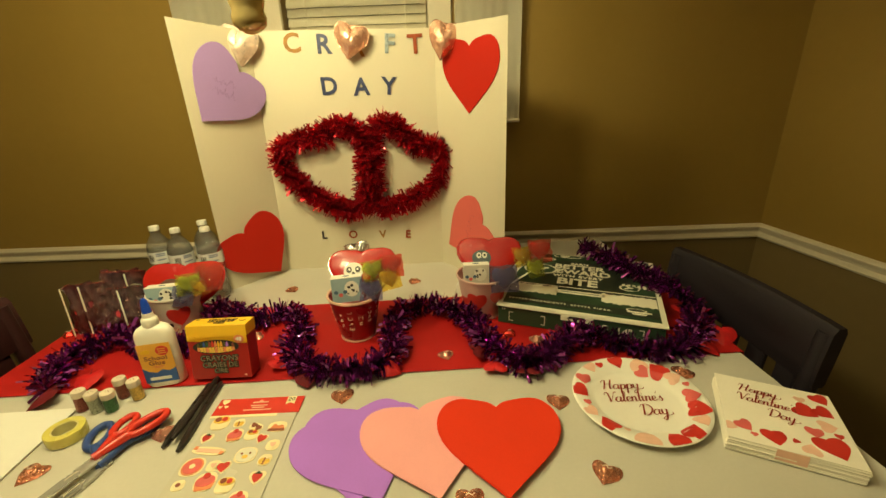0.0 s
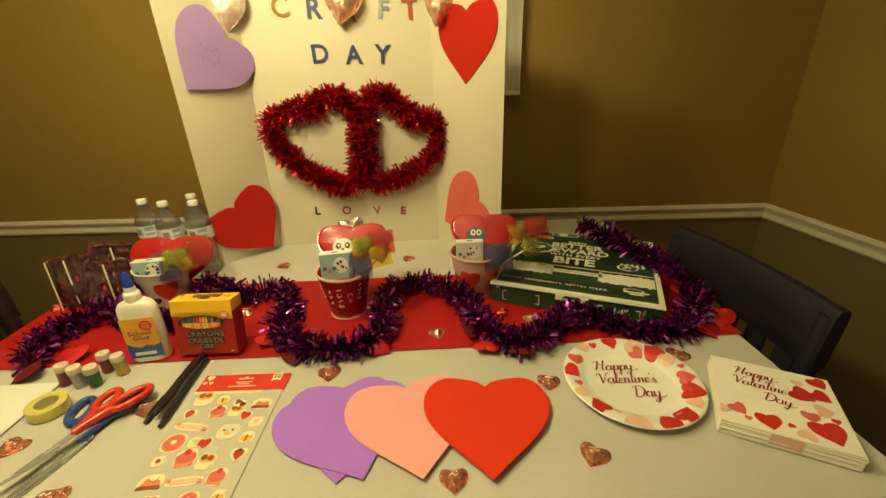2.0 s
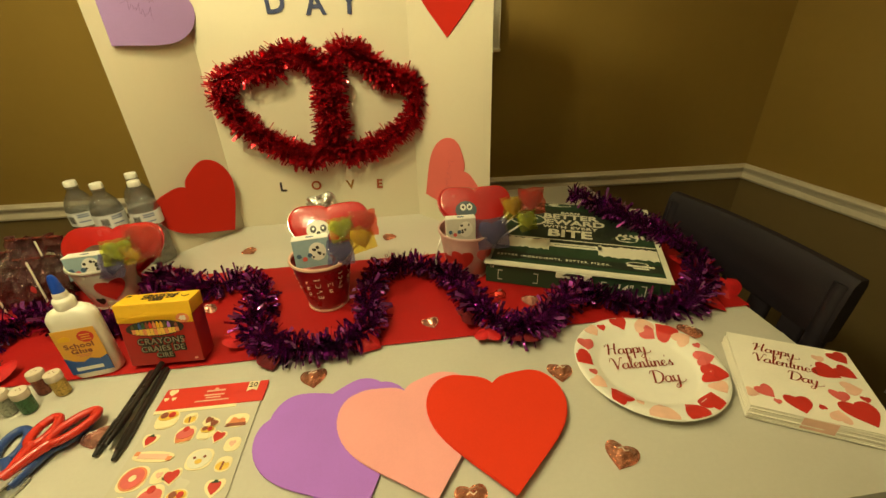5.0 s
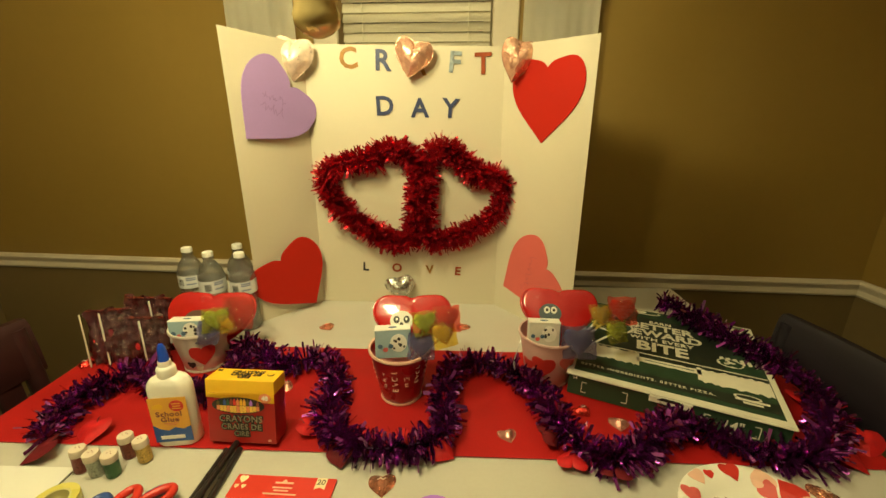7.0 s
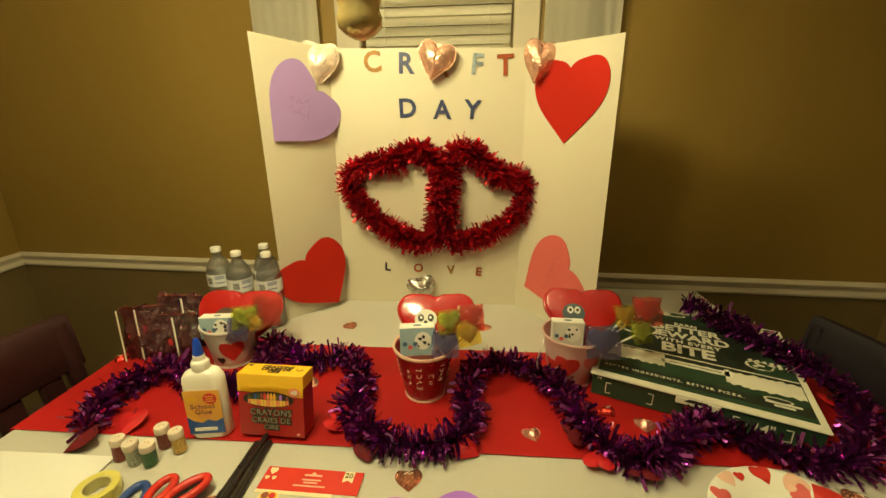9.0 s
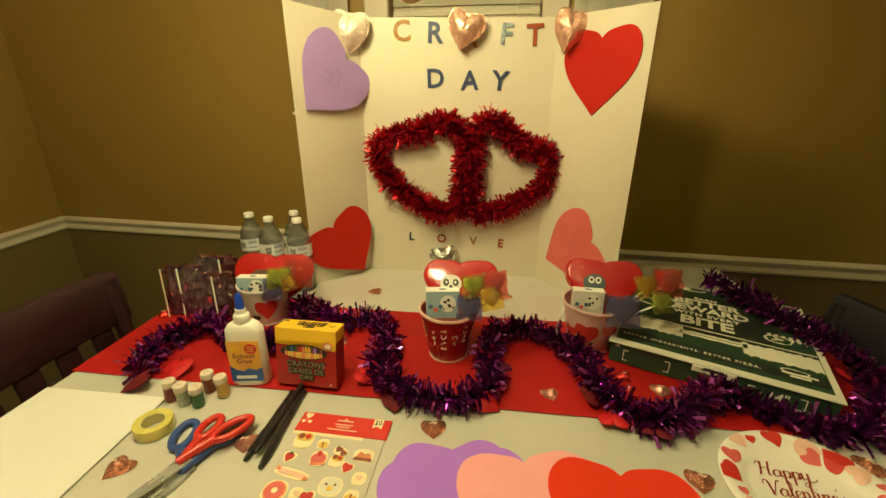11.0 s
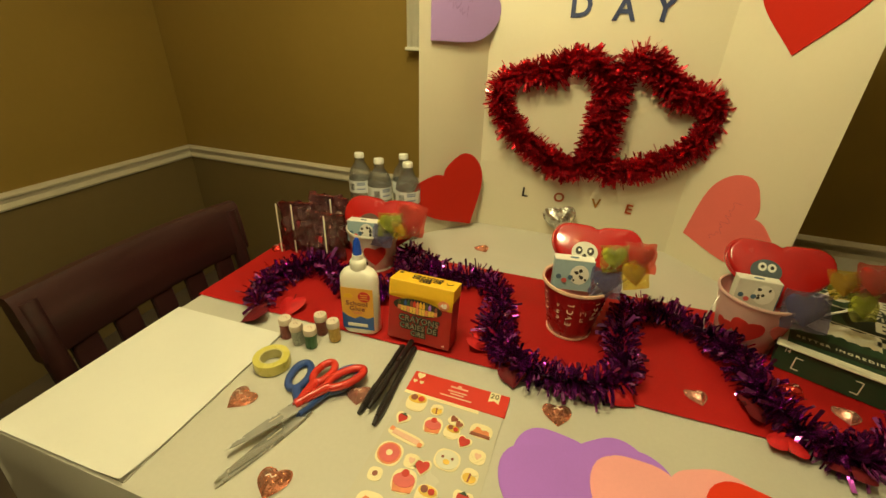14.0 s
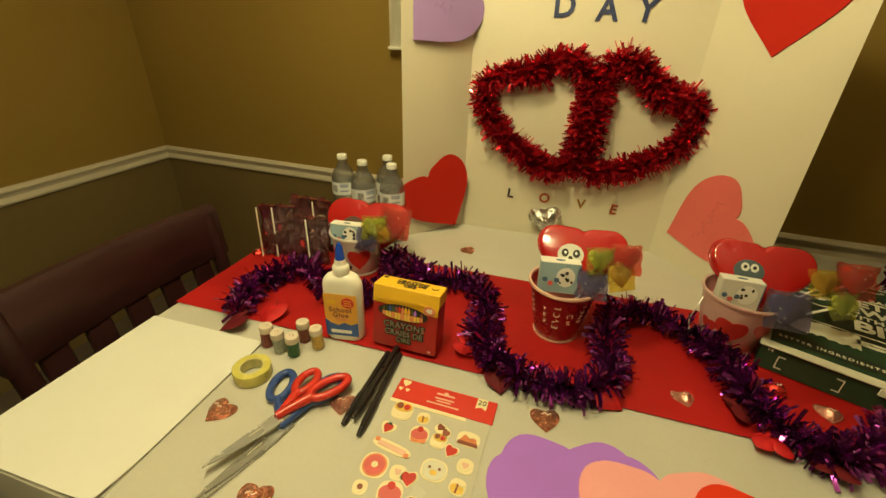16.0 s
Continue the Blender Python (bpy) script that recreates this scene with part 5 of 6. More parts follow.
part("wire_handle", tube(curve_through([(-0.058, 0, 0.088), (-0.066, -0.012, 0.072), (-0.074, -0.022, 0.040), (-0.060, -0.045, 0.018), (0.0, -0.068, 0.012)], 8), 0.0011, 6), STEEL, cr)
cup(pose(-0.595, 0.955, TOP + 0.004), 0.044, 0.060, 0.095, CUPWHITE, "white tin cup with red heart, filled with sweets", (0.004, 0.022, 0.086, 0.195, 2, BROWNPRINT, [(0.0, -0.02, 0.07, STICKORANGE), (0.0, -0.02, 0.03, INK)]),
    [(-0.014, -0.018, 0.116, 0.070, 0.048, 0.026, 7, -5, BOXBLUE)],
    [((0.03, -0.02, 0.05), (0.060, -0.035, 0.125), CANDYGREEN, 0.036, GREENWRAP, 20), ((0.03, 0.0, 0.05), (0.098, -0.015, 0.135), CANDYRED, 0.048, REDWRAP, 0), ((0.02, -0.03, 0.05), (0.045, -0.045, 0.10), CANDYBLUE, 0.034, PURPLEWRAP, 0), ((0.03, -0.01, 0.05), (0.085, -0.03, 0.118), CANDYYEL, 0.03, YELLOWWRAP, 40)],
    heart_motif([(-62, 0.045, 0.052, PRINTRED), (-92, 0.022, 0.018, INK), (-75, 0.012, 0.015, GREYPRINT), (-150, 0.05, 0.04, PRINTRED), (20, 0.05, 0.04, PRINTRED)]), CUPWHITE)


# ---- glue bottle ----
gl = thing("glue_bottle", "white school glue bottle with orange label and blue cap", "glue bottle", pose(-0.503, 0.724, TOP + 0.004, 0, 0, 9) @ Matrix.Diagonal((1.06, 1.0, 1.0, 1)))
def rounded_slab(w, d, z0, z1, n=6):
    out = []
    r = d / 2
    for cx, s in ((w / 2 - r, 1), (-w / 2 + r, -1)):
        for i in range(n * 2 + 1):
            a = -math.pi / 2 + math.pi * i / (n * 2)
            out.append((cx + s * r * math.cos(a), s * r * math.sin(a)))
    return out
b = bmesh.new()
rings = []
for k, z in ((0.92, 0), (1.0, 0.004), (1.0, 0.06), (0.995, 0.108), (0.95, 0.116), (0.80, 0.124), (0.55, 0.129), (0.30, 0.131)):
    kd = k if k > 0.9 else 0.35 + 0.65 * k
    rings.append([b.verts.new((x * k, y * min(1, kd), z)) for x, y in rounded_slab(0.066, 0.034, 0, 0)])
for p, q in zip(rings, rings[1:]):
    for i in range(len(p)):
        b.faces.new((p[i], p[(i + 1) % len(p)], q[(i + 1) % len(p)], q[i]))
b.faces.new(rings[0])
b.faces.new(rings[-1])
part("bottle", b, GLUEBODY, gl, smooth=45)
part("collar", lathe([(0, 0.128), (0.0125, 0.128), (0.0135, 0.131), (0.0135, 0.143), (0.012, 0.146), (0.0095, 0.148), (0.0085, 0.157), (0, 0.157)], 24), GLUEBODY, gl, smooth=40)
part("nozzle_cap", lathe([(0, 0.157), (0.0078, 0.157), (0.0072, 0.165), (0.0055, 0.180), (0.0030, 0.186), (0, 0.1865)], 20), BLUECAP, gl, "blue twist nozzle", smooth=50)
fy = -0.0172
def label_face(name, poly, mt, k, parent=gl):
    return part(name, prism(poly, 0.0003 + 0.0006 * k, 0.0009 + 0.0006 * k, m=pose(0, fy, 0, 90)), mt, parent)
lab = label_face("label", rect(-0.0275, 0.0275, 0.012, 0.098), ORANGE, 0)
label_face("label_foot", [(-0.0275, 0.012), (0.0275, 0.012), (0.0275, 0.042), (0.016, 0.036), (0.004, 0.040), (-0.006, 0.034), (-0.018, 0.038), (-0.0275, 0.046)], BLUELAB, 1, lab)
label_face("label_bar", rect(-0.019, 0.016, 0.018, 0.0245), WHITEPRINT, 2, lab)
label_face("badge", circle(0.0105, 20, 1, 0.0125, 0.082), REDLAB, 1, lab)
for k in range(3):
    label_face("badge_bar", rect(0.006 + 0.001 * (k % 2), 0.019 - 0.001 * (k % 2), 0.0855 - 0.0045 * k, 0.087 - 0.0045 * k), ORANGE, 2, lab)
label_face("logo_cloud", [(-0.023 + x * 0.9, 0.082 + y) for x, y in ((0, -0.004), (0.016, -0.005), (0.018, 0.001), (0.012, 0.005), (0.006, 0.004), (0.001, 0.002))], YELLOW, 1, lab)
part("script_word", lettering("School\nGlue", 0.0128, 0.0005, 0.0003, 1.1, line=0.85, m=pose(-0.001, fy - 0.0012, 0.061, 90)), STICKBROWN, lab, "brown words")
for k in range(2):
    label_face("label_line", rect(-0.010 + 0.003 * k, 0.010 - 0.003 * k, 0.048 - 0.003 * k, 0.0490 - 0.003 * k), STICKORANGE, 1, lab)


# ---- crayon box ----
WORDGREY = mat("khaki_grey_print", (0.27, 0.24, 0.16), 0.5, var=0.15)
cb = thing("crayon_box", "red and yellow crayon carton with oval window", "crayon box", pose(-0.389, 0.712, TOP + 0.0105, -9, 0, -1.5) @ pose(0, 0.020, 0) @ Matrix.Diagonal((0.94, 1.0, 0.95, 1)))
w2, d2 = 0.062, 0.020
part("carton", box(-w2, w2, -d2, d2, 0, 0.094, 0.0008), CRAYRED, cb)
ylid = part("lid", box(-w2 - 0.0006, w2 + 0.0006, -d2 - 0.0006, d2 + 0.0006, 0.094, 0.119, 0.0008), YELLOW, cb, "bright yellow carton lid")
def face(name, poly, mt, k=0, parent=cb):
    return part(name, prism(poly, 0.0004 + 0.0005 * k, 0.0008 + 0.0005 * k, m=pose(0, -d2, 0, 90)), mt, parent)
face("lid_scallop", [(-w2, 0.094), (-w2, 0.086)] + [(-w2 + 2 * w2 * i / 16, 0.088 + 0.012 * math.sin(math.pi * i / 16)) for i in range(17)] + [(w2, 0.078), (w2, 0.094 + 0.001)], YELLOW, 0, ylid)
ovl = [(0.048 * math.cos(2 * math.pi * i / 32) - 0.004, 0.072 + 0.0155 * math.sin(2 * math.pi * i / 32)) for i in range(32)]
wd = face("window", ovl, INK, 1)
cols = [OLIVE, GREEN, BLUELAB, GLITTERS[2], STICKBROWN, REDLAB, STICKORANGE, YELLOW, ORANGE, OLIVE, PURPLE, PENBLACK, STICKBROWN]
for i in range(13):
    x = -0.040 + i * 0.0060
    hgt = 0.0155 * math.sqrt(max(0, 1 - ((x + 0.004) / 0.048) ** 2))
    face("crayon", [(x - 0.0025, 0.0725), (x + 0.0025, 0.0725), (x + 0.0025, 0.072 + hgt * 0.55), (x, 0.072 + hgt * 0.9), (x - 0.0025, 0.072 + hgt * 0.55)], cols[i % len(cols)], 2, wd)
    face("crayon_sleeve", [(x - 0.0027, 0.0715), (x + 0.0027, 0.0715), (x + 0.0027, 0.072 - hgt * 0.85), (x - 0.0027, 0.072 - hgt * 0.85)], STICKYEL if i % 3 else STICKORANGE, 2, wd)
face("count_badge", circle(0.011, 22, 0.8, 0.046, 0.088), STICKORANGE, 3)
part("count", lettering("48", 0.0115, 0.0005, 0.0004, m=pose(0.046, -d2 - 0.0028, 0.088, 90)), WHITEPRINT, cb, "white number")
for txt, z, sz in (("CRAYONS", 0.046, 0.0165), ("CRAIES DE", 0.031, 0.0150), ("CIRE", 0.018, 0.0130)):
    part("word_shadow", lettering(txt, sz, 0.0004, 0.0021, 1.05, m=pose(0.0, -d2 - 0.0007, z, 90)), INK, cb)
    part("script_word", lettering(txt, sz, 0.0005, 0.0, 1.05, m=pose(-0.0006, -d2 - 0.0014, z + 0.0006, 90)), WORDGREY, cb, "grey words with black outline")
part("small_mark", lettering("48", 0.006, 0.0004, 0.0001, m=pose(0.050, -d2 - 0.0007, 0.007, 90)), PRINTPINK, cb)
for txt, y, sz in (("CRAYONS", 0.0085, 0.0125), ("CRAIES DE", -0.0005, 0.0115), ("CIRE", -0.0095, 0.0105)):
    part("title_word", lettering(txt, sz, 0.0005, 0.0006, 1.05, m=pose(0.002, y, 0.1195)), INK, ylid, "black title words")
part("smile_mark", tube([(0.046 + 0.006 * math.cos(a), 0.004 + 0.006 * math.sin(a), 0.1196) for a in [math.pi + math.pi * i / 8 for i in range(9)]], 0.0007, 5), INK, ylid)
part("lid_mark", box(-0.058, -0.050, 0.010, 0.015, 0.1192, 0.1198), INK, ylid)


# ---- glitter jars, tape, scissors, pens ----
for k, (x, y, a) in enumerate(((-0.621, 0.656, 0), (-0.590, 0.650, 10), (-0.564, 0.650, 0), (-0.567, 0.687, 20), (-0.535, 0.680, 0))):
    j = thing("glitter_jar", ("maroon", "silver", "green", "brown", "gold")[k] + " glitter in a small clear jar with pale cap", "glitter jar", pose(x, y, TOP + 0.002, (-2, 1, 2, -1, 1)[k], (2, -2, 3, 0, -2)[k], a) @ Matrix.Diagonal((0.9, 0.9, 0.93, 1)), "glitter jars")
    part("jar", lathe([(0, 0), (0.0105, 0), (0.0115, 0.002), (0.0115, 0.032), (0, 0.032)], 20), GLITTERS[k], j, smooth=40)
    part("cap", lathe([(0, 0.032), (0.0125, 0.032), (0.0128, 0.034), (0.0125, 0.043), (0.0118, 0.0445), (0, 0.0445)], 20), JARCAP, j, smooth=40)
    for q in ((-0.0035, 0.0008), (0.0035, 0.0008), (0, 0.004)):
        part("shaker_hole", prism(circle(0.0010, 8, 1, q[0], q[1]), 0.0445, 0.0448), STICKBROWN, j)

tp = thing("tape_roll", "roll of yellow clear tape lying flat", "tape", pose(-0.596, 0.588, TOP + 0.002))
part("tape_band", lathe([(0.019, 0), (0.0285, 0), (0.029, 0.0015), (0.029, 0.017), (0.0285, 0.0185), (0.019, 0.0185), (0.019, 0)], 44), TAPE, tp, smooth=40)
part("core", lathe([(0.0165, 0.0005), (0.019, 0.0005), (0.019, 0.018), (0.0165, 0.018), (0.0165, 0.0005)], 44), TAPECORE, tp, smooth=40)
part("tape_end", box(0.0288, 0.0296, -0.006, 0.004, 0.001, 0.0175), TAPE, tp)


def scissors(x, y, z, handle, steel, label, tips, loops):
    """A pair of scissors round its pivot: two blades to the tips, two handle loops (x, y, half width, half length, turn)."""
    s = thing("scissors", label, "scissors", pose(x, y, z), "scissors on the table")
    for k, ((tx, ty), (cx, cy, rx, ry, turn)) in enumerate(zip(tips, loops)):
        ln = math.hypot(tx, ty)
        a = pose(0, 0, 0.0022 * k, 0, 0, math.degrees(math.atan2(ty, tx)) + 90)
        blade = [(-0.009, 0.012), (0.010, 0.012), (0.0115, -0.02), (0.0085, -ln * 0.6), (0.0008, -ln), (-0.002, -ln * 0.97), (-0.006, -ln * 0.5), (-0.0085, -0.01)]
        bl = part("blade", prism(blade, 0.001, 0.0028, 0.0005, m=a), steel, s, "polished steel blade")
        part("mark_bar", prism(rect(-0.0008, 0.0008, -ln * 0.42, -ln * 0.25), 0.0028, 0.0030, m=a), GREYPRINT, bl)
        t0 = radians(turn)
        ring = []
        for i in range(30):
            t = 2 * math.pi * i / 30
            u, v = rx * math.cos(t), ry * math.sin(t)
            ring.append((cx + u * math.cos(t0) - v * math.sin(t0), cy + u * math.sin(t0) + v * math.cos(t0), 0.006 + 0.003 * k))
        b = tube(ring, 0.0060, 10, closed=True)
        near = min(ring, key=lambda p: math.hypot(p[0], p[1]))
        tube(curve_through([(-0.05 * cx, -0.05 * cy, 0.005 + 0.003 * k), (near[0] * 0.5, near[1] * 0.5, 0.006 + 0.003 * k), (near[0], near[1], 0.006 + 0.003 * k)], 5), lambda t: 0.0062 + 0.0015 * t, 10, bm=b)
        part("handle", b, handle, s, "moulded plastic handle", smooth=50)
    part("pivot_screw", lathe([(0, 0), (0.0042, 0), (0.0042, 0.0098), (0.003, 0.0112), (0, 0.0114)], 16), STEEL, s, smooth=40)
    return s


scissors(-0.490, 0.517, TOP + 0.001, SCBLUE, STEELGREY, "blue handled steel scissors lying half open", ((-0.031, -0.126), (-0.036, -0.122)), ((-0.046, 0.062, 0.015, 0.028, 14), (0.024, 0.076, 0.016, 0.030, -22)))
scissors(-0.497, 0.522, TOP + 0.012, SCRED, STEEL, "red handled steel scissors lying on the blue pair", ((-0.043, -0.090), (-0.041, -0.094)), ((0.000, 0.067, 0.012, 0.023, -4), (0.040, 0.066, 0.013, 0.030, -34)))

for k, (x0, y0, x1, y1, z) in enumerate(((-0.413, 0.546, -0.412, 0.702, 0.0), (-0.384, 0.536, -0.391, 0.705, 0.0), (-0.401, 0.555, -0.399, 0.712, 0.007))):
    L_ = math.hypot(x1 - x0, y1 - y0)
    p = thing("pen", "slim black capped pen lying on the cloth", "pen", pose((x0 + x1) / 2, (y0 + y1) / 2, TOP + 0.0055 + z, -90, 0, math.degrees(math.atan2(y1 - y0, x1 - x0)) - 90), "black pens")
    q = L_ / 2
    part("barrel", lathe([(0, q), (0.0042, q), (0.0048, q - 0.002), (0.0049, -q + 0.055), (0, -q + 0.055)], 14), PENBLACK, p, smooth=40)
    part("cap", lathe([(0, -q), (0.0030, -q), (0.0036, -q + 0.004), (0.0056, -q + 0.022), (0.0060, -q + 0.056), (0.0046, -q + 0.057), (0, -q + 0.057)], 14), PENBLACK, p, smooth=40)
    part("clip", box(-0.0016, 0.0016, -0.0072, -0.0050, -q + 0.012, -q + 0.052, 0.0005), PENBLACK, p)


# ---- plate and napkins ----
def valentine(parent, m, unit, mt):
    for txt, x, y in (("Happy", -0.9, 2.7), ("Valentine's", 0.0, 0.0), ("Day", 1.7, -2.7)):
        part("script_word", script(txt, unit, m @ pose(x * unit, y * unit, 0)), mt, parent, "red brown handwritten word")


pl = thing("paper_plate", "round white paper plate with red heart border", "paper plate", pose(0.394, 0.582, TOP + 0.003, 0, 0, 0))
prof = [(0, 0.0), (0.070, 0.0), (0.078, 0.003), (0.090, 0.011), (0.106, 0.0135), (0.1125, 0.0135), (0.1135, 0.0125), (0.1125, 0.0118), (0.106, 0.012), (0.091, 0.0095), (0.079, 0.0015), (0.070, -0.0013), (0, -0.0013)]
part("plate_body", lathe(prof, 72), PLATE, pl, smooth=50)


def plate_z(r):
    pts = prof[:6]
    for (a, za), (c, zc) in zip(pts, pts[1:]):
        if a <= r <= c:
            return za + (zc - za) * (r - a) / (c - a)
    return 0.0135


rnd = random.Random(4)
for k, (a, r, w, turn, mt) in enumerate(((88, .098, .030, 10, PRINTRED), (64, .099, .034, 170, PRINTPINK), (110, .097, .015, 0, PRINTRED), (122, .101, .026, 20, PRINTPINK), (145, .096, .028, -10, PRINTCORAL), (166, .099, .036, 30, PRINTRED),
                                         (184, .094, .014, 0, PRINTCORAL), (197, .100, .026, 30, PRINTPINK), (216, .097, .034, 200, PRINTRED), (233, .090, .012, 0, PRINTPINK), (250, .099, .040, 160, PRINTPINK), (276, .098, .034, 190, PRINTRED),
                                         (298, .097, .038, 150, PRINTRED), (318, .099, .026, 0, PRINTPINK), (336, .096, .040, 60, PRINTRED), (357, .095, .030, 80, PRINTCORAL), (12, .101, .012, 0, PRINTCORAL), (26, .098, .030, 100, PRINTPINK), (44, .097, .038, 200, PRINTRED), (58, .082, .026, 30, PRINTCORAL))):
    b = prism(heart(w, w * 0.95, 30), 0, 0.0004)
    bmesh.ops.triangulate(b, faces=b.faces)
    bmesh.ops.subdivide_edges(b, edges=b.edges, cuts=1, use_grid_fill=True)
    b.transform(pose(r * math.cos(radians(a)), r * math.sin(radians(a)), 0, 0, 0, turn))
    for v in b.verts:
        rr = min(0.1118, math.hypot(v.co.x, v.co.y))
        f = rr / max(1e-6, math.hypot(v.co.x, v.co.y))
        v.co = Vector((v.co.x * f, v.co.y * f, v.co.z + plate_z(rr) + 0.0008))
    part("printed_heart", b, mt, pl)
valentine(pl, pose(-0.004, 0.006, 0.0010, 0, 0, -3), 0.0124, INKRED)

nk = thing("napkin_stack", "stack of cream paper napkins with red heart print", "napkins", pose(0.587, 0.506, TOP + 0.001, 0, 0, -28.5))
rnd = random.Random(8)
for k in range(12):
    o = part("napkin", box(-0.082, 0.082, -0.082, 0.082, 0, 0.0021, 0.0003), NAPKIN, nk)
    o.matrix_basis = pose(rnd.uniform(-1, 1) * 0.0012, rnd.uniform(-1, 1) * 0.0012, 0.0021 * k, rnd.uniform(-0.05, 0.05), 0, rnd.uniform(-0.5, 0.5))
top = o
for x, y, w, turn, mt in ((-0.020, -0.060, 0.034, 10, PRINTRED), (-0.056, -0.048, 0.026, 40, PRINTCORAL), (-0.046, -0.064, 0.010, 0, PRINTCORAL), (-0.074, -0.056, 0.018, 80, PRINTPINK), (0.006, -0.055, 0.010, 200, PRINTRED), (0.022, -0.066, 0.024, 170, PRINTPINK),
                          (0.052, -0.052, 0.046, 20, PRINTRED), (0.036, -0.026, 0.024, 0, PRINTCORAL), (0.066, -0.022, 0.012, 0, PRINTRED), (0.058, -0.004, 0.026, 100, PRINTPINK), (0.038, 0.024, 0.036, 60, PRINTRED), (0.062, 0.030, 0.030, 50, PRINTRED), (0.036, 0.052, 0.016, 0, PRINTPINK), (0.066, 0.064, 0.028, 30, PRINTRED)):
    part("printed_heart", prism([(max(-0.0815, min(0.0815, px)), max(-0.0815, min(0.0815, py))) for px, py in [(x + q[0] * math.cos(radians(turn)) - q[1] * math.sin(radians(turn)), y + q[0] * math.sin(radians(turn)) + q[1] * math.cos(radians(turn))) for q in heart(w, w * 0.92, 30)]], 0.0023, 0.0027), mt, top)
valentine(top, pose(-0.016, 0.020, 0.0027, 0, 0, -3), 0.0098, INKRED)
part("edge_print", box(-0.022, 0.016, -0.0829, -0.0823, -0.018, 0.001), PRINTPINK, nk).matrix_basis = pose(0, 0, 0.024)


# ---- water bottles ----
def bottle(x, y, a):
    t = thing("water_bottle", "clear plastic water bottle with white cap and label", "water bottle", pose(x, y, TOP + 0.0015, 0, 0, a), "water bottles by the board")
    prof = [(0, 0.004), (0.022, 0.0), (0.029, 0.003), (0.0315, 0.012)]
    for k in range(9):
        z = 0.018 + k * 0.009
        prof += [(0.0315, z), (0.0298, z + 0.0045)]
    prof += [(0.0318, 0.102), (0.0318, 0.140), (0.0305, 0.150), (0.026, 0.163), (0.018, 0.176), (0.0125, 0.184), (0.0118, 0.190), (0.0138, 0.191), (0.0138, 0.193), (0.0112, 0.194), (0.0112, 0.200), (0, 0.200)]
    part("bottle", lathe(prof, 32), BOTTLE, t, smooth=50)
    part("cap", lathe([(0, 0.196), (0.0128, 0.196), (0.0131, 0.198), (0.0129, 0.206), (0.0118, 0.208), (0, 0.208)], 24), CAPWHITE, t, smooth=35)
    lb = part("label", lathe([(0.0322, 0.104), (0.0322, 0.138)], 32), LABELWHITE, t, "white wrapped label")
    for k in range(10):
        a0 = -2.3 + k * 0.05
        b = bmesh.new()
        vs = [b.verts.new((0.0325 * math.cos(q), 0.0325 * math.sin(q), z)) for q, z in ((a0, 0.112), (a0 + 0.028, 0.112), (a0 + 0.028, 0.130), (a0, 0.130))]
        b.faces.new(vs)
        part("code_bar", b, INK, lb)
    for z in (0.133, 0.128, 0.116):
        b = bmesh.new()
        n = 10
        lo = [b.verts.new((0.0325 * math.cos(-1.6 + 0.08 * i), 0.0325 * math.sin(-1.6 + 0.08 * i), z - 0.002)) for i in range(n)]
        hi = [b.verts.new((0.0325 * math.cos(-1.6 + 0.08 * i), 0.0325 * math.sin(-1.6 + 0.08 * i), z + 0.0015)) for i in range(n)]
        for i in range(n - 1):
            b.faces.new((lo[i], lo[i + 1], hi[i + 1], hi[i]))
        part("print_bar", b, LABELBLUE, lb)


for q in ((-0.739, 1.160, 10), (-0.664, 1.128, 40), (-0.582, 1.126, 20), (-0.624, 1.196, 70)):
    bottle(*q)


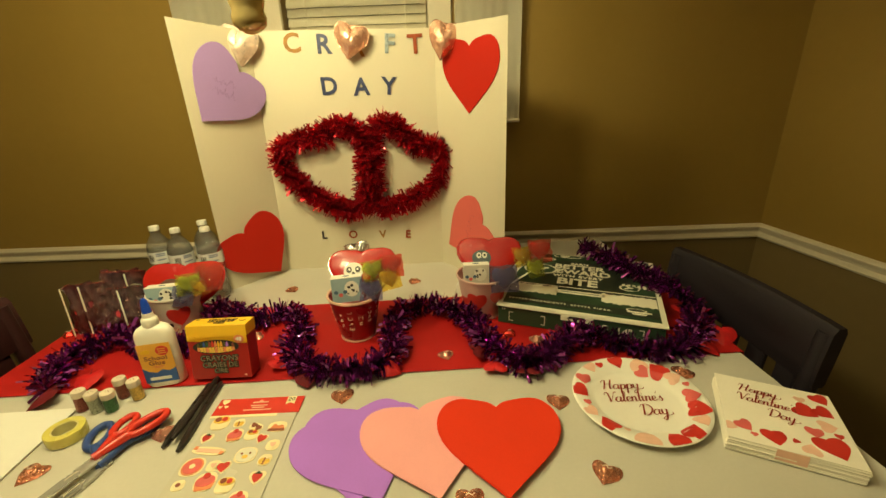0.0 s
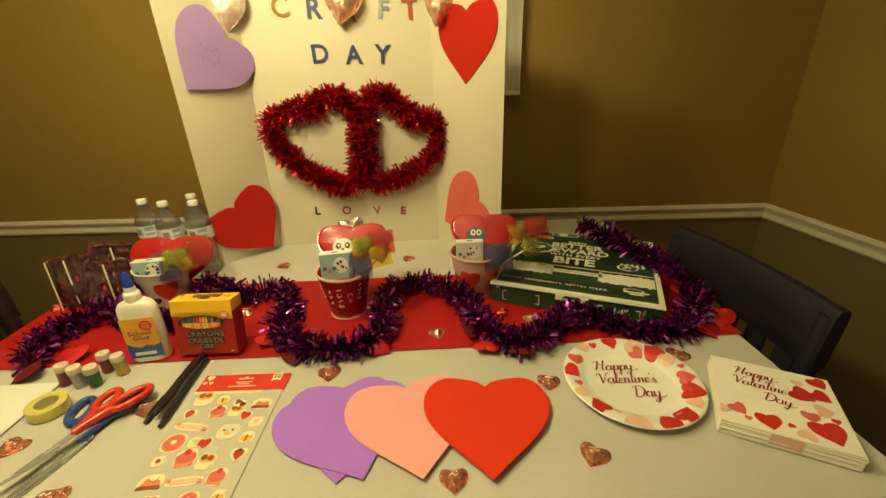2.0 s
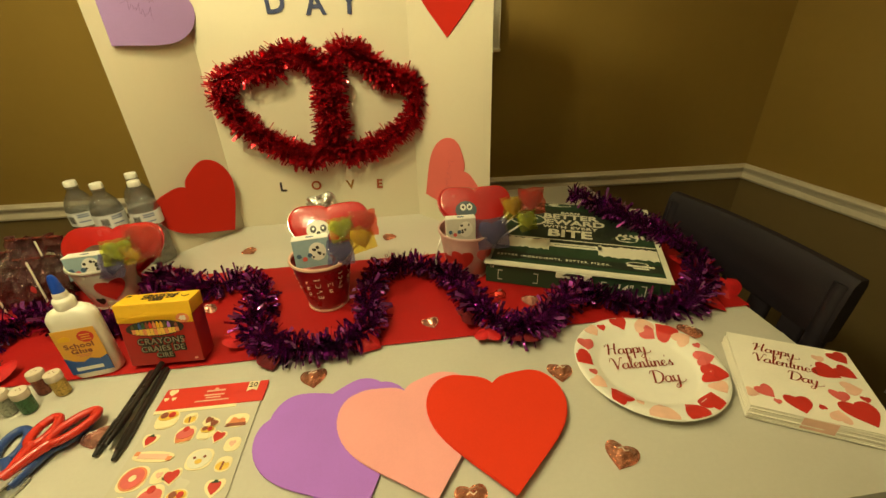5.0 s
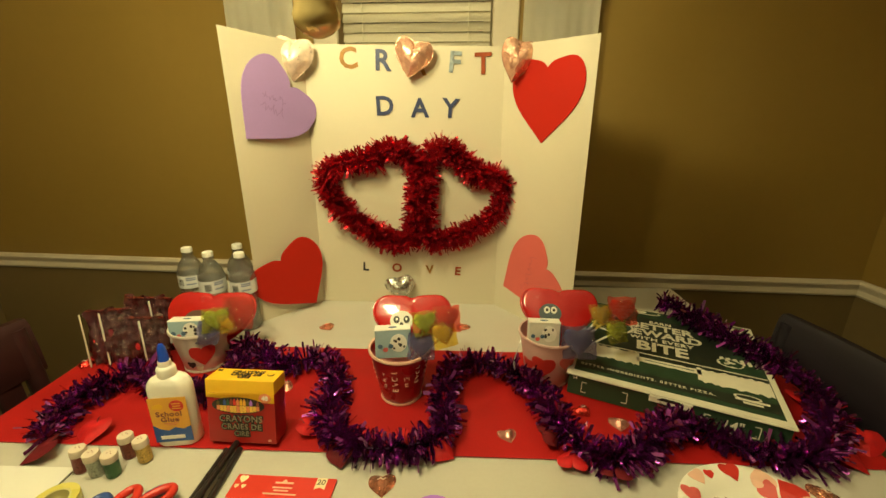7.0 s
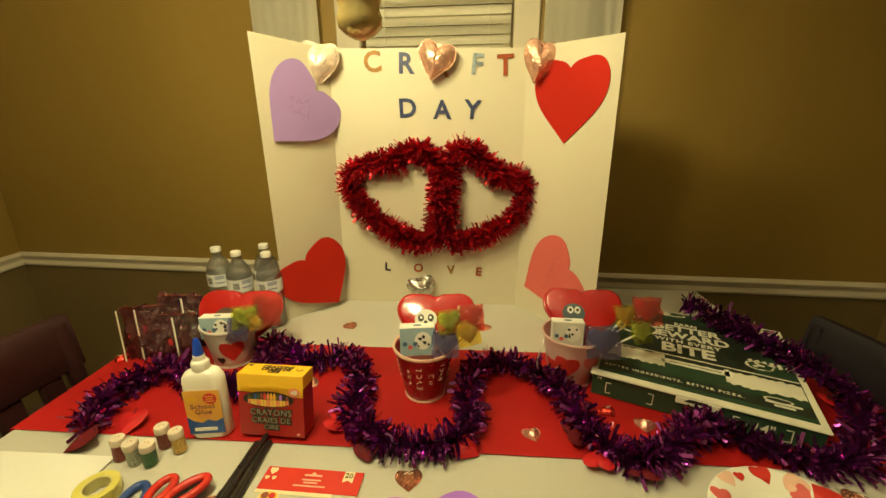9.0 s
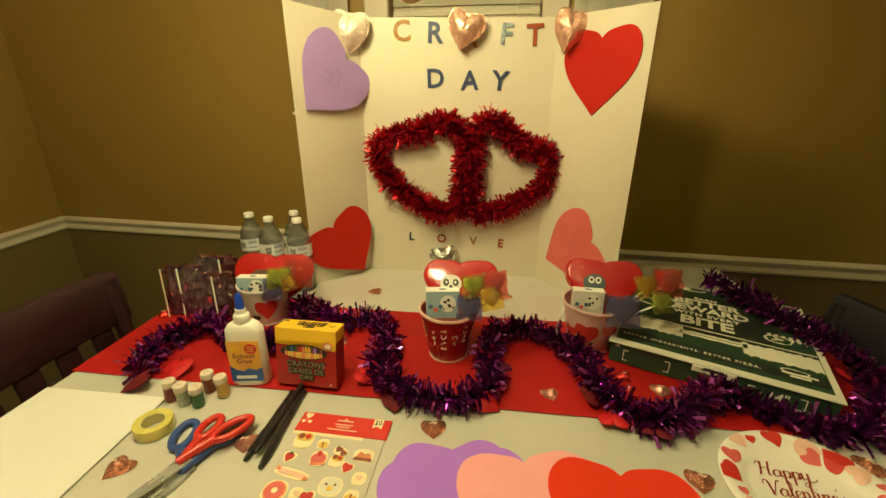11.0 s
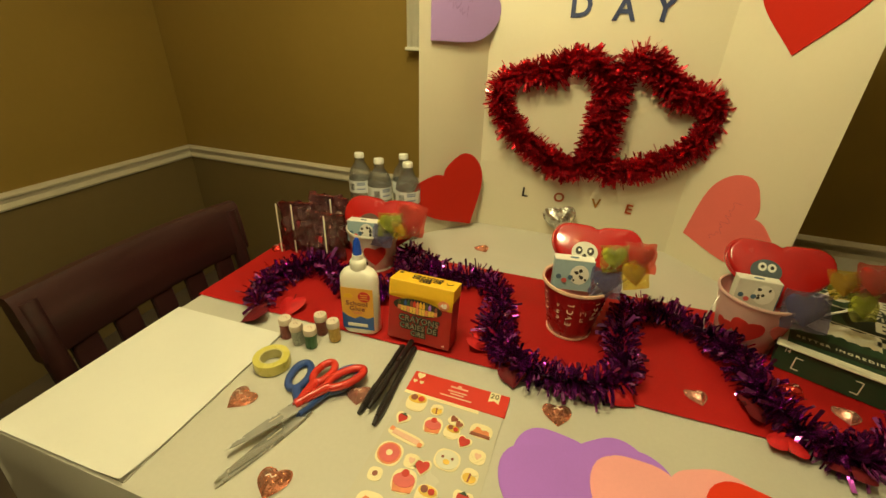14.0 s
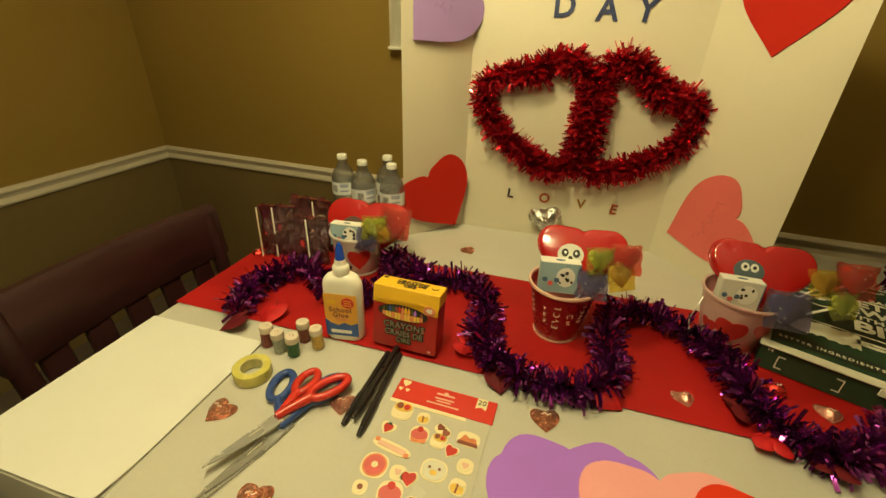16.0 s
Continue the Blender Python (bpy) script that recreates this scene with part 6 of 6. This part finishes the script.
# ---- wrapped treat bags ----
def treat_bag(m, w, h, seed, stick):
    t = thing("treat_bag", "dark red cellophane treat bag with pale stick", "treat bag", m, "treat bags on the runner")
    b = bmesh.new()
    nx, nz = 22, 20
    for s in (1, -1):
        g = []
        for j in range(nz + 1):
            v = j / nz
            row = []
            for i in range(nx + 1):
                u = -1 + 2 * i / nx
                fat = 0.020 * (1 - u ** 4) * max(0.04, math.sin(math.pi * min(1, v * 1.05 + 0.12)) if v < 0.85 else 0.06 + 0.1 * (1 - v))
                k = noise.noise_vector(Vector((u * 4 + seed, v * 7, s * 2 + seed)))
                row.append(b.verts.new((u * w / 2 * (1 - 0.06 * math.sin(math.pi * v)) + k.x * 0.005, s * fat + k.y * 0.014 + 0.004 * math.sin(u * 14 + v * 9 + seed * 3), v * h + 0.004 * math.sin(u * 9 + seed) * v)))
            g.append(row)
        for j in range(nz):
            for i in range(nx):
                b.faces.new((g[j][i], g[j][i + 1], g[j + 1][i + 1], g[j + 1][i]))
    part("wrapper", b, BROWNWRAP, t, smooth=35)
    for k in range(5):
        a = k * 1.3 + seed
        part("sweet", puffy_heart(0.034, 0.034, 0.016, 0.001, k, m=pose(w * 0.26 * math.cos(a), 0.004 * math.sin(a), h * (0.16 + 0.11 * k), 70, 10 * k, 25 * k)), (REDFOIL, STICKBROWN, FELT, FELTDARK, PINKFOIL)[k], t, smooth=50)
    for x in stick:
        part("stick", tube([(x * w, -0.021, 0.0), (x * w - 0.003, -0.022, h * 0.98)], 0.0017, 6), CREAM, t, "pale cream stick")
    part("top_seal", box(-w * 0.46, w * 0.46, -0.003, 0.003, h * 0.965, h * 0.99, 0.001), REDWRAP, t)


treat_bag(pose(-0.800, 0.950, TOP + 0.004, -6, 0, 14), 0.10, 0.125, 1.0, (-0.42, -0.05))
treat_bag(pose(-0.715, 0.935, TOP + 0.004, -4, 0, 4), 0.10, 0.118, 2.0, (0.12,))
treat_bag(pose(-0.745, 1.000, TOP + 0.004, -3, 0, 0), 0.11, 0.135, 3.0, (0.2,))
